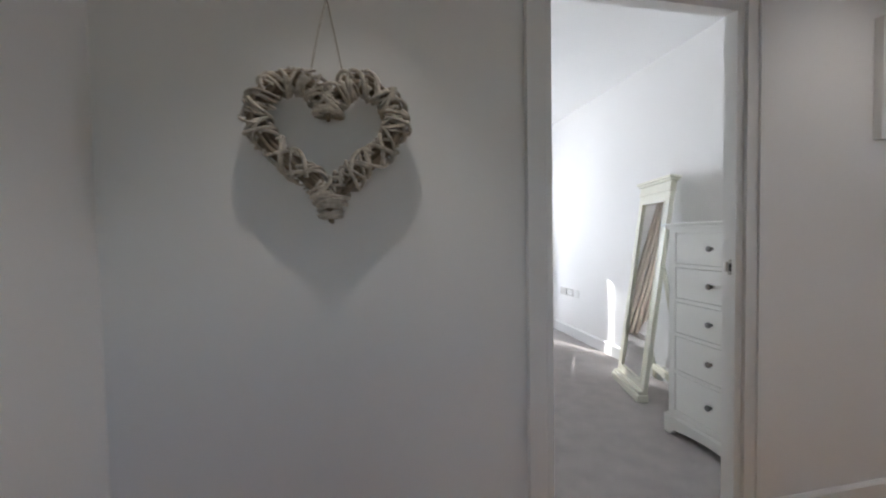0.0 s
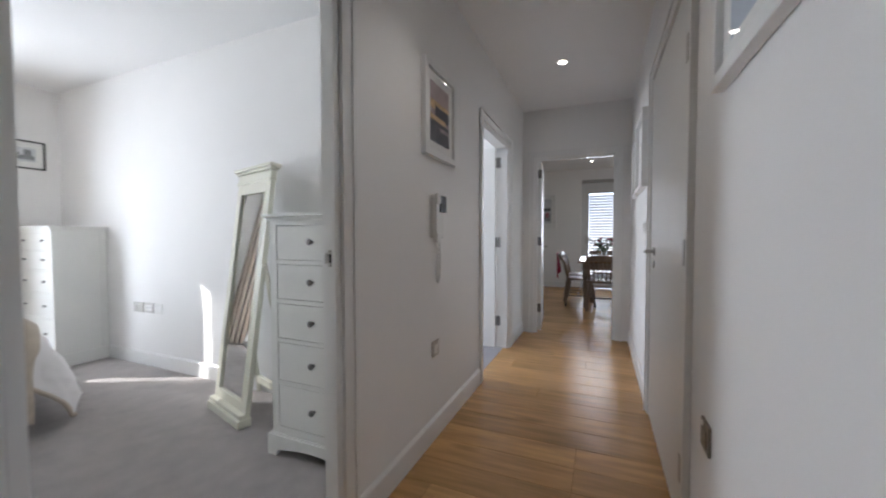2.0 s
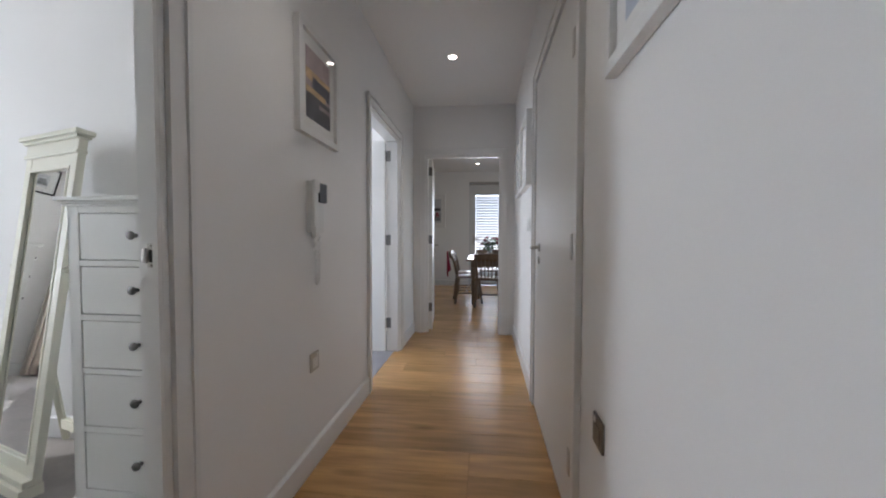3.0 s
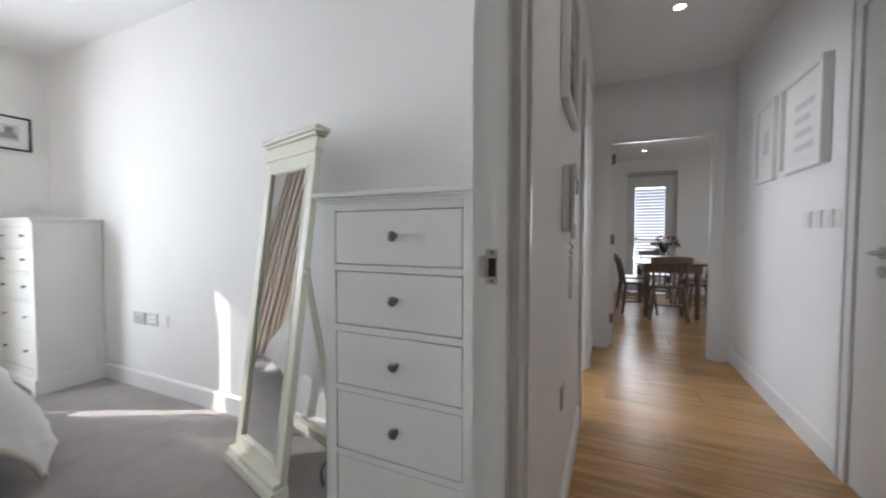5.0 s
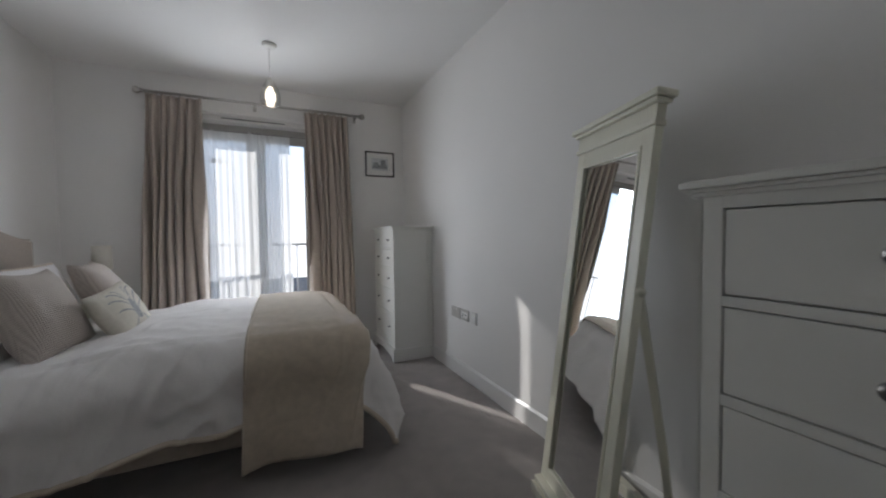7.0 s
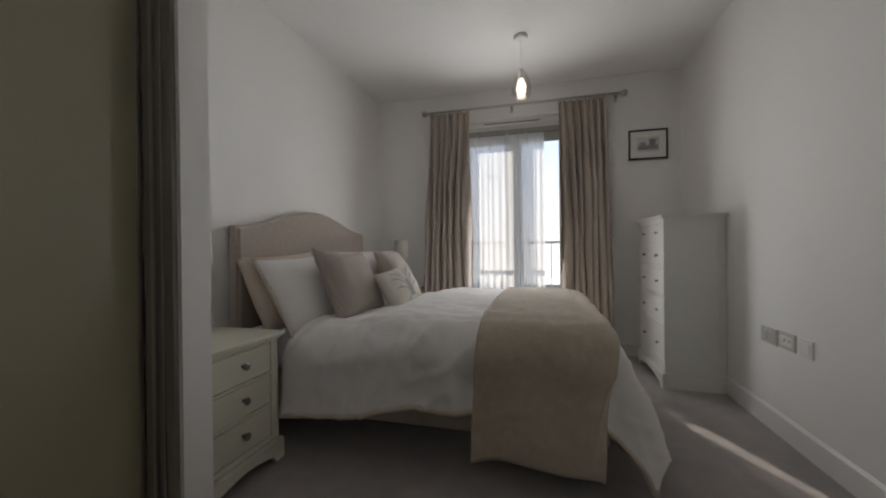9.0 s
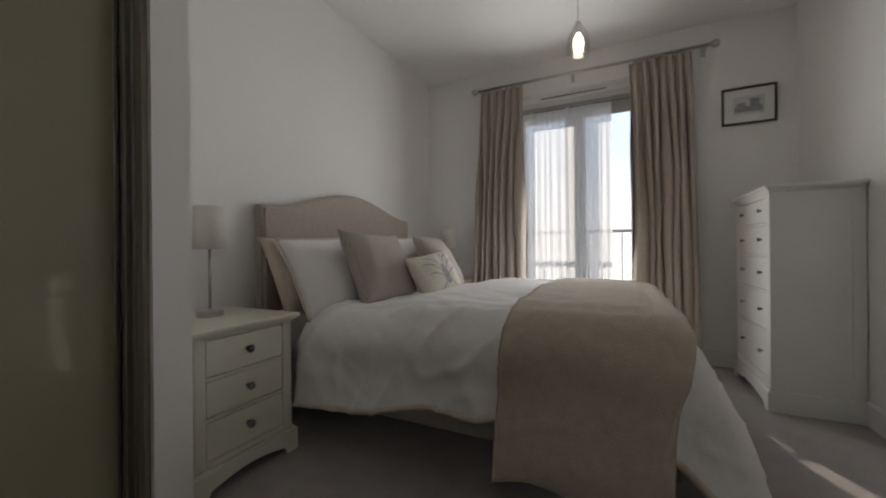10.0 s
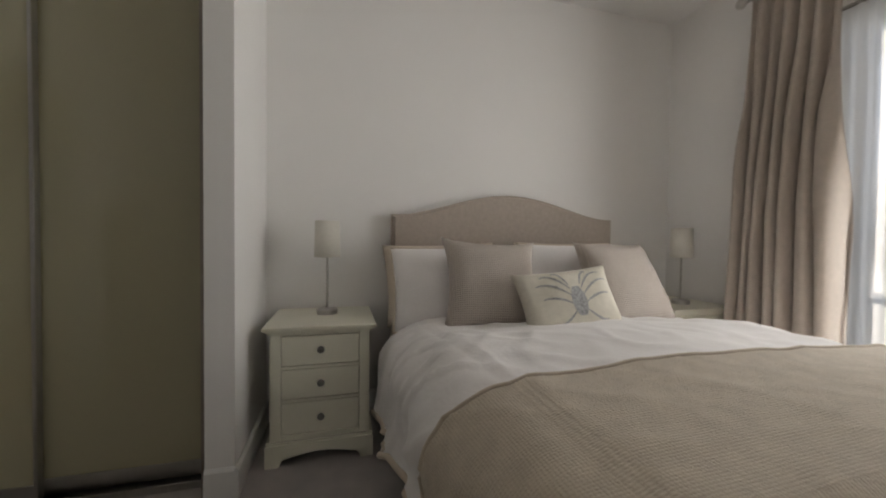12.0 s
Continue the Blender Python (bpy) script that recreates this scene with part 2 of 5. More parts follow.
# ---- mesh helpers ----
def thing(name, x, y, z, label, category, group="", rz=0.0):
    ob = new(name)
    ob.matrix_basis = pose(x, y, z, 0, 0, rz)
    ob.empty_display_size = 0.1
    return tagged(ob, label, category, group)


def root_of(ob):
    while ob.parent:
        ob = ob.parent
    return ob


def part(name, bm, material, parent=None, label="", local=False, smooth=False):
    """Links a bmesh as one object. Its points are in the world's metres unless local."""
    if parent is not None and not local:
        bm.transform(root_of(parent).matrix_basis.inverted())
    me = bpy.data.meshes.new(name)
    bm.to_mesh(me)
    bm.free()
    me.materials.append(material)
    if smooth:
        me.polygons.foreach_set("use_smooth", [True] * len(me.polygons))
    ob = new(name, me)
    ob.parent = parent
    if label:
        ob["label"] = label
    return ob


def box(bm, x0, x1, y0, y1, z0, z1):
    x0, x1, y0, y1, z0, z1 = min(x0, x1), max(x0, x1), min(y0, y1), max(y0, y1), min(z0, z1), max(z0, z1)
    v = [bm.verts.new(c) for c in ((x0, y0, z0), (x1, y0, z0), (x1, y1, z0), (x0, y1, z0), (x0, y0, z1), (x1, y0, z1), (x1, y1, z1), (x0, y1, z1))]
    for f in ((3, 2, 1, 0), (4, 5, 6, 7), (0, 1, 5, 4), (1, 2, 6, 5), (2, 3, 7, 6), (3, 0, 4, 7)):
        bm.faces.new([v[i] for i in f])
    return bm


def bbox(*b, bevel=0.003, segments=2):
    bm = box(bmesh.new(), *b)
    if bevel:
        bmesh.ops.bevel(bm, geom=bm.edges[:], offset=bevel, segments=segments, affect="EDGES", profile=0.6)
    return bm


def boxes(*list_of, bevel=0.0):
    bm = bmesh.new()
    for b in list_of:
        if bevel:
            piece = bbox(*b, bevel=bevel)
            me = bpy.data.meshes.new("tmp")
            piece.to_mesh(me)
            bm.from_mesh(me)
            piece.free()
            bpy.data.meshes.remove(me)
        else:
            box(bm, *b)
    return bm


def lathe(profile, seg=24, centre=(0, 0, 0), axis="Z"):
    """A turned solid from (radius, height) pairs."""
    bm = bmesh.new()
    rings = []
    for r, h in profile:
        rings.append([bm.verts.new((r * math.cos(2 * math.pi * i / seg), r * math.sin(2 * math.pi * i / seg), h)) for i in range(seg)])
    for a, b in zip(rings, rings[1:]):
        for i in range(seg):
            bm.faces.new((a[i], a[(i + 1) % seg], b[(i + 1) % seg], b[i]))
    bm.faces.new(rings[0][::-1])
    bm.faces.new(rings[-1])
    if axis == "X-":
        bm.transform(Matrix.Rotation(radians(-90), 4, "Y"))
    elif axis == "X":
        bm.transform(Matrix.Rotation(radians(90), 4, "Y"))
    elif axis == "Y-":
        bm.transform(Matrix.Rotation(radians(90), 4, "X"))
    elif axis == "Y":
        bm.transform(Matrix.Rotation(radians(-90), 4, "X"))
    bm.transform(Matrix.Translation(centre))
    return bm


def tube(points, radius, seg=8, taper=None):
    """A round bar along a line of points."""
    bm = bmesh.new()
    pts = [Vector(p) for p in points]
    rings = []
    up = Vector((0, 0, 1))
    for i, p in enumerate(pts):
        d = (pts[min(i + 1, len(pts) - 1)] - pts[max(i - 1, 0)]).normalized()
        side = d.cross(up)
        if side.length < 0.05:
            side = d.cross(Vector((1, 0, 0)))
        side.normalize()
        top = side.cross(d)
        r = radius if taper is None else radius * (1 + (taper - 1) * i / max(1, len(pts) - 1))
        rings.append([bm.verts.new(p + r * (side * math.cos(2 * math.pi * k / seg) + top * math.sin(2 * math.pi * k / seg))) for k in range(seg)])
    for a, b in zip(rings, rings[1:]):
        for k in range(seg):
            bm.faces.new((a[k], a[(k + 1) % seg], b[(k + 1) % seg], b[k]))
    bm.faces.new(rings[0][::-1])
    bm.faces.new(rings[-1])
    bmesh.ops.recalc_face_normals(bm, faces=bm.faces[:])
    return bm


def prism(outline, axis, a, b):
    """An outline of (u, v) pairs pushed from a to b along an axis. X: u is y; Y: u is x; Z: (x, y)."""
    bm = bmesh.new()
    def at(u, v, w):
        return (w, u, v) if axis == "X" else (u, w, v) if axis == "Y" else (u, v, w)
    lo = [bm.verts.new(at(u, v, a)) for u, v in outline]
    hi = [bm.verts.new(at(u, v, b)) for u, v in outline]
    bm.faces.new(lo)
    bm.faces.new(hi[::-1])
    for i in range(len(outline)):
        j = (i + 1) % len(outline)
        bm.faces.new((lo[i], hi[i], hi[j], lo[j]))
    bmesh.ops.recalc_face_normals(bm, faces=bm.faces[:])
    return bm


def sheet(fn, nu, nv, thick=0.0):
    """A grid surface from fn(u, v), u and v from 0 to 1, with a thickness inwards."""
    bm = bmesh.new()
    g = [[bm.verts.new(fn(i / nu, j / nv)) for j in range(nv + 1)] for i in range(nu + 1)]
    for i in range(nu):
        for j in range(nv):
            bm.faces.new((g[i][j], g[i + 1][j], g[i + 1][j + 1], g[i][j + 1]))
    bm.normal_update()
    uv = bm.loops.layers.uv.new("UVMap")
    lu = sum((g[i + 1][nv // 2].co - g[i][nv // 2].co).length for i in range(nu))
    lv = sum((g[nu // 2][j + 1].co - g[nu // 2][j].co).length for j in range(nv))
    for k, f in enumerate(bm.faces):
        i, j = divmod(k, nv)
        for lp, (du, dv) in zip(f.loops, ((0, 0), (1, 0), (1, 1), (0, 1))):
            lp[uv].uv = ((i + du) / nu * lu, (j + dv) / nv * lv)
    if thick:
        back = [[bm.verts.new(p.co - p.normal * thick) for p in row] for row in g]
        for i in range(nu):
            for j in range(nv):
                bm.faces.new((back[i][j], back[i][j + 1], back[i + 1][j + 1], back[i + 1][j]))
        for i in range(nu):
            for j in (0, nv):
                bm.faces.new((g[i][j], back[i][j], back[i + 1][j], g[i + 1][j]))
        for j in range(nv):
            for i in (0, nu):
                bm.faces.new((g[i][j], g[i][j + 1], back[i][j + 1], back[i][j]))
    return bm


def structure(name, bm, material, label, category):
    ob = part(name, bm, material)
    return tagged(ob, label, category, kind="structure")


# ---- structure ----
H = 2.6
WY0, WY1 = 1.95, 2.012           # wall between hall and bedroom
DX0, DX1, DH = 1.205, 2.015, 2.06  # bedroom door opening
SX0, SX1 = 3.73, 4.645          # side door opening
WY2 = 2.072                     # side room's face of the same wall
FX0, FX1 = 5.37, 5.49           # wall between hall and dining room
FY0, FY1 = 0.945, 1.805           # dining door opening
RY = 0.795                      # hall's other long wall
MX = 2.91                       # bedroom wall behind the mirror
HX = -0.02                      # bedroom wall behind the bed
WINY = 6.20                     # bedroom window wall
WX0, WX1, WZ = 0.80, 2.02, 2.31  # bedroom window opening
DIN = 9.6

structure("wall_hall_north", boxes((-0.13, DX0, WY0, WY1, 0, H), (DX1, MX + 0.06, WY0, WY1, 0, H), (MX + 0.06, SX0, WY0, WY2, 0, H), (SX1, FX0, WY0, WY2, 0, H), (DX0, DX1, WY0, WY1, DH, H), (SX0, SX1, WY0, WY2, 2.04, H)), M_WALL, "white painted hall wall with two door openings", "wall")
structure("wall_hall_west", boxes((-0.25, -0.13, -1.2, WY1, 0, H)), M_WALL, "white painted end wall of the hall", "wall")
RX0, RX1 = 2.535, 3.60           # cupboard door in the hall's south wall
structure("wall_hall_south", boxes((1.22, RX0, RY - 0.12, RY, 0, H), (RX1, FX0, RY - 0.12, RY, 0, H), (RX0, RX1, RY - 0.12, RY, 2.10, H), (1.22, 1.34, -1.2, RY - 0.12, 0, H)), M_WALL, "white painted hall wall with a cupboard door", "wall")
# opening added for the hall fill lamp, never in view
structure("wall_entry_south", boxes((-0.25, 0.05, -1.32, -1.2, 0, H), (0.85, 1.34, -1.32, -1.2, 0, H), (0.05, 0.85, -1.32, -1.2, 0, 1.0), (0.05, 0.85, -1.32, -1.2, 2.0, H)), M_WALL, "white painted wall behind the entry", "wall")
structure("wall_cupboard_back", boxes((RX0 - 0.1, RX1 + 0.1, -0.1, 0.0, 0, H)), M_WALL, "white painted wall inside the cupboard", "wall")
structure("wall_hall_east", boxes((FX0, FX1, RY - 0.12, FY0, 0, H), (FX0, FX1, FY1, WY2, 0, H), (FX0, FX1, FY0, FY1, 2.04, H)), M_WALL, "white painted wall with the dining room door opening", "wall")
structure("wall_dining_west", boxes((FX0, FX1, -1.5, RY - 0.12, 0, H), (FX0, FX1, WY2, 3.6, 0, H)), M_WALL, "white painted dining room wall", "wall")
# unseen wall; the opening is added to hold the dining fill lamp
structure("wall_dining_south", boxes((FX1, 6.7, -1.62, -1.5, 0, H), (8.5, DIN + 0.2, -1.62, -1.5, 0, H), (6.7, 8.5, -1.62, -1.5, 0, 0.3), (6.7, 8.5, -1.62, -1.5, 2.2, H)), M_WALL, "white painted dining room wall, its opening added for an unseen fill lamp", "wall")
structure("wall_dining_north", boxes((FX1, DIN + 0.2, 3.6, 3.72, 0, H)), M_WALL, "white painted dining room wall", "wall")
DW0, DW1, DWZ = 0.63, 1.485, 2.36
structure("wall_dining_east", boxes((DIN, DIN + 0.2, -1.5, DW0, 0, H), (DIN, DIN + 0.2, DW1, 3.6, 0, H), (DIN, DIN + 0.2, DW0, DW1, DWZ, H)), M_WALL, "white painted dining room wall with a glazed door", "wall")
structure("wall_bedroom_east", boxes((MX, MX + 0.12, WY2, WINY, 0, H), (MX, MX + 0.06, WY1, WY2, 0, H)), M_WALL, "white painted bedroom wall behind the mirror", "wall")
structure("wall_bedroom_west", boxes((HX - 0.12, HX, WY1, WINY, 0, H)), M_WALL, "white painted bedroom wall behind the headboard", "wall")
structure("wall_bedroom_north", boxes((HX - 0.12, WX0, WINY, WINY + 0.32, 0, H), (WX1, MX + 0.12, WINY, WINY + 0.32, 0, H), (WX0, WX1, WINY, WINY + 0.32, WZ, H)), M_WALL, "white painted bedroom wall with a tall window opening", "wall")
structure("wall_wardrobe_nib", boxes((HX, 0.60, 3.37, 3.475, 0, H)), M_WALL, "white painted stub wall beside the wardrobe", "wall")
# opening is added round the side room's unseen lamp
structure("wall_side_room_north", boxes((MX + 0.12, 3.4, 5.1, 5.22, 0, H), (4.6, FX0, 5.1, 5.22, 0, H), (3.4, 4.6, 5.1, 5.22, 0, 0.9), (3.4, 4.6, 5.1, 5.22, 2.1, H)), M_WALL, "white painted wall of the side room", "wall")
structure("ceiling_hall", boxes((-0.25, FX1, -1.32, WY1, H, H + 0.1)), M_CEIL, "white painted hall ceiling", "ceiling")
structure("ceiling_bedroom", boxes((HX - 0.12, FX0, WY1, WINY + 0.32, H, H + 0.1)), M_CEIL, "white painted bedroom ceiling", "ceiling")
structure("ceiling_dining", boxes((FX1, DIN + 0.2, -1.62, 3.72, H, H + 0.1)), M_CEIL, "white painted dining room ceiling", "ceiling")
structure("floor_bedroom", boxes((HX - 0.12, MX + 0.12, 2.0, WINY + 0.32, -0.1, 0.0)), M_CARPET, "soft taupe bedroom carpet", "floor")
structure("floor_side_room", boxes((MX + 0.12, FX0, 2.0, 5.22, -0.1, 0.0)), M_TILE, "grey side room floor", "floor")
oak_floor = structure("floor_hall", boxes((-0.25, DIN + 0.2, -1.62, 2.0, -0.1, -0.012), (FX1, DIN + 0.2, 2.0, 3.72, -0.1, -0.012)), M_OAK, "honey oak plank floor with a satin finish", "floor")


def door_trim(name, axis, plane, side, a, b, top, depth, label):
    """Architrave round an opening on one wall face, with a raised outer bead. side: the way it stands off the wall."""
    w, t = 0.075, depth
    bm = bmesh.new()
    def add(u0, u1, z0, z1, d0, d1):
        if axis == "Y":
            box(bm, u0, u1, plane + side * d0, plane + side * d1, z0, z1)
        else:
            box(bm, plane + side * d0, plane + side * d1, u0, u1, z0, z1)
    g = 0.008
    for u0, u1 in ((a - w, a - g), (b + g, b + w)):
        add(u0, u1, 0, top + w, 0.001, t)
    add(a - g, b + g, top + g, top + w, 0.001, t)
    if depth < 0.012:
        return structure(name, bm, M_TRIM, label, "door trim")
    for u0, u1 in ((a - w, a - w + 0.016), (b + w - 0.016, b + w)):
        add(u0, u1, 0, top + w + 0.002, t, t + 0.008)
    add(a - w + 0.016, b + w - 0.016, top + w - 0.014, top + w + 0.002, t, t + 0.008)
    return structure(name, bm, M_TRIM, label, "door trim")


def door_lining(name, axis, lo, hi, a, b, top, label, stop=0.5, half=0.02):
    """Lining boards in an opening with a planted stop."""
    bm = bmesh.new()
    def add(u0, u1, d0, d1, z0, z1):
        box(bm, u0, u1, d0, d1, z0, z1) if axis == "Y" else box(bm, d0, d1, u0, u1, z0, z1)
    t = 0.012
    add(a, a + t, lo - 0.002, hi + 0.002, 0, top)
    add(b - t, b, lo - 0.002, hi + 0.002, 0, top)
    add(a + t, b - t, lo - 0.002, hi + 0.002, top - t, top)
    m = lo + (hi - lo) * stop
    add(a + t, a + t + 0.012, m - half, m + half, 0, top - t)
    add(b - t - 0.012, b - t, m - half, m + half, 0, top - t)
    add(a + t + 0.012, b - t - 0.012, m - half, m + half, top - t - 0.012, top - t)
    return structure(name, bm, M_TRIM, label, "door frame")


door_trim("trim_bedroom_door", "Y", WY0, -1, DX0, DX1, DH, 0.016, "white painted architrave of the bedroom door")
door_lining("frame_bedroom_door", "Y", WY0, WY1, DX0, DX1, DH, "white painted lining of the bedroom door", 0.11, 0.0078)
door_trim("trim_bedroom_door_inner", "Y", WY1, 1, DX0, DX1, DH, 0.008, "white painted inner architrave of the bedroom door")
door_trim("trim_side_door", "Y", WY0, -1, SX0, SX1, 2.04, 0.016, "white painted architrave of the side door")
door_lining("frame_side_door", "Y", WY0, WY2, SX0, SX1, 2.04, "white painted lining of the side door", 0.15, 0.009)
door_trim("trim_dining_door", "X", FX0, -1, FY0, FY1, 2.04, 0.016, "white painted architrave of the dining room door")
door_lining("frame_dining_door", "X", FX0, FX1, FY0, FY1, 2.04, "white painted lining of the dining room door", 0.3)
door_trim("trim_cupboard_door", "Y", RY, 1, RX0, RX1, 2.10, 0.016, "white painted architrave of the cupboard door")

def skirting(name, pieces, label):
    """Skirting board with a chamfered top: pieces of (axis, plane, side, from, to)."""
    bm = bmesh.new()
    h, t = 0.12, 0.016
    for axis, plane, side, a, b in pieces:
        if axis == "Y":
            out = [(plane + side * d, z) for d, z in ((0.001, 0), (t, 0), (t, h - 0.012), (0.006, h), (0.001, h))]
            p = prism([(u, v) for u, v in out], "X", a, b)
        else:
            out = [(plane + side * d, z) for d, z in ((0.001, 0), (t, 0), (t, h - 0.012), (0.006, h), (0.001, h))]
            p = prism(out, "Y", a, b)
        me = bpy.data.meshes.new("tmp")
        p.to_mesh(me)
        p.free()
        bm.from_mesh(me)
        bpy.data.meshes.remove(me)
    return structure(name, bm, M_TRIM, label, "skirting board")


A = 0.077
skirting("baseboard_hall", [("Y", WY0, -1, -0.112, DX0 - A), ("Y", WY0, -1, DX1 + A, SX0 - A), ("Y", WY0, -1, SX1 + A, FX0 - 0.018), ("Y", RY, 1, 1.22, RX0 - A), ("Y", RY, 1, RX1 + A, FX0 - 0.018), ("X", -0.13, 1, -1.2, WY0)], "white painted hall skirting board")
skirting("baseboard_bedroom", [("X", MX, -1, WY1 + 0.02, WINY - 0.002), ("X", HX, 1, 3.475, WINY - 0.002), ("Y", WINY, -1, 0.0, WX0), ("Y", WINY, -1, WX1, MX - 0.018), ("Y", WY1, 1, DX1 + A, MX - 0.018), ("X", 0.60, 1, 3.37, 3.477), ("Y", 3.475, 1, HX + 0.018, 0.616), ("Y", WY1, 1, 0.62, DX0 - A)], "white painted bedroom skirting board")
skirting("baseboard_dining", [("X", DIN, -1, -1.5, DW0), ("X", DIN, -1, DW1, 3.6), ("Y", 3.6, -1, FX1, DIN - 0.018)], "white painted dining room skirting board")


# ---- doors ----
def lever_handle(parent, x, y, z, way, side):
    """A lever on a round rose. way: +1 or -1 along x; side: +1 or -1 along y."""
    h = part("handle", lathe([(0.026, 0), (0.026, 0.006), (0.024, 0.008), (0.010, 0.010), (0.010, 0.045)], 20, (x, y, z), "Y" if side > 0 else "Y-"), M_STEEL, parent, "brushed steel lever handle", smooth=False)
    part("lever", tube([(x, y + side * 0.045, z), (x + way * 0.03, y + side * 0.052, z), (x + way * 0.12, y + side * 0.052, z)], 0.0095, 10), M_STEEL, h, smooth=True)
    part("keyhole_plate", lathe([(0.024, 0), (0.024, 0.006), (0.022, 0.008)], 20, (x, y, z - 0.075), "Y" if side > 0 else "Y-"), M_STEEL, h)
    return h


def hinge(parent, x, y, z, w=0.03):
    bm = bbox(x - w, x + w, y - 0.003, y + 0.003, z - 0.05, z + 0.05, bevel=0.001)
    hg = part("hinge", bm, M_STEEL, parent, "steel butt hinge")
    part("knuckle", lathe([(0.006, -0.05), (0.006, 0.05)], 10, (x, y - 0.004, z)), M_STEEL, hg)


cup = thing("cupboard_door", (RX0 + RX1) / 2, RY - 0.02, 0, "white painted flush door with a steel lever, closed", "door")
leaf = part("door_leaf", bbox(RX0 + 0.004, RX1 - 0.004, RY - 0.04, RY + 0.006, 0.006, 2.094, bevel=0.002), M_DOOR, cup)
lever_handle(leaf, RX1 - 0.17, RY + 0.006, 1.05, -1, 1)
for z in (0.24, 1.075, 1.84):
    part("hinge", bbox(RX0 + 0.046, RX0 + 0.08, RY + 0.006, RY + 0.010, z - 0.05, z + 0.05, bevel=0.001), M_STEEL, leaf, "steel hinge plate")

side_door = thing("side_room_door", SX1 - 0.02, WY2, 0, "white painted flush door standing open into the side room", "door")
leaf = part("door_leaf", bbox(SX1 - 0.056, SX1 - 0.014, WY2 + 0.004, WY2 + 0.80, 0.006, 2.025, bevel=0.002), M_DOOR, side_door)
for z in (0.275, 1.08, 1.885):
    part("hinge", bbox(SX1 - 0.018, SX1 - 0.0115, WY2 - 0.042, WY2 + 0.003, z - 0.05, z + 0.05, bevel=0.001), M_DARKSTEEL, leaf, "steel butt hinge")
    part("hinge", bbox(SX1 - 0.058, SX1 - 0.0165, WY2 + 0.001, WY2 + 0.0045, z - 0.05, z + 0.05, bevel=0.001), M_STEEL, leaf, "steel butt hinge")

din_door = thing("dining_room_door", FX1, FY1 - 0.02, 0, "white painted flush door standing open into the dining room", "door")
leaf = part("door_leaf", bbox(FX1 + 0.004, FX1 + 0.78, FY1 - 0.058, FY1 - 0.016, 0.006, 2.025, bevel=0.002), M_DOOR, din_door)
for z in (0.275, 1.08, 1.885):
    part("hinge", bbox(FX1 - 0.004, FX1 + 0.0045, FY1 - 0.058, FY1 - 0.0125, z - 0.05, z + 0.05, bevel=0.001), M_DARKSTEEL, leaf, "steel butt hinge")
lever_handle(leaf, FX1 + 0.72, FY1 - 0.058, 1.0, -1, -1)

din_door.matrix_basis = pose(FX1, FY1 - 0.02, 0, 0, 0, 6)
strike = thing("strike_plate", DX1 - 0.012, 1.98, 1.06, "steel strike plate let into the bedroom door lining", "lock plate")
part("plate", bbox(DX1 - 0.0135, DX1 - 0.0105, 1.9655, 1.990, 1.030, 1.092, bevel=0.0008), M_STEEL, strike)
# no real recess: a black patch paints the hole's shade
part("latch_hole", bbox(DX1 - 0.0145, DX1 - 0.0130, 1.9705, 1.9845, 1.044, 1.076, bevel=0), M_BLACK, strike, "black patch painting the shade inside the latch hole")
part("lip", bbox(DX1 - 0.018, DX1 - 0.0125, 1.9905, 2.0005, 1.042, 1.080, bevel=0.0015), M_STEEL, strike)
for z in (1.036, 1.086):
    part("screw", lathe([(0.0035, 0), (0.0035, 0.0006), (0.002, 0.001)], 10, (DX1 - 0.0135, 1.978, z), "X-"), M_DARKSTEEL, strike)


# ---- bedroom furniture ----
def knob(parent, x, y, z, way="X-", r=0.016, material=None):
    prof = [(r * 0.55, 0), (r * 0.45, r * 0.5), (r * 0.5, r * 0.9), (r * 0.95, r * 1.2), (r, r * 1.55), (r * 0.8, r * 1.85), (r * 0.3, r * 1.95)]
    part("knob", lathe(prof, 16, (x, y, z), way), material or M_DARKSTEEL, parent, "dark nickel knob", smooth=True)


def plinth_front(w, h, cut, rise):
    """Outline of a plinth board with bracket feet and a shallow arch; centred on 0."""
    pts = [(-w / 2, 0), (-w / 2 + cut, 0)]
    n = 10
    pts += [(-w / 2 + cut + 0.015, rise * 0.55)]
    inner = w / 2 - cut - 0.03
    pts += [(-inner + 2 * inner * i / n, rise * (0.62 + 0.38 * math.sin(math.pi * i / n))) for i in range(n + 1)]
    pts += [(w / 2 - cut - 0.015, rise * 0.55), (w / 2 - cut, 0), (w / 2, 0), (w / 2, h), (-w / 2, h)]
    return pts


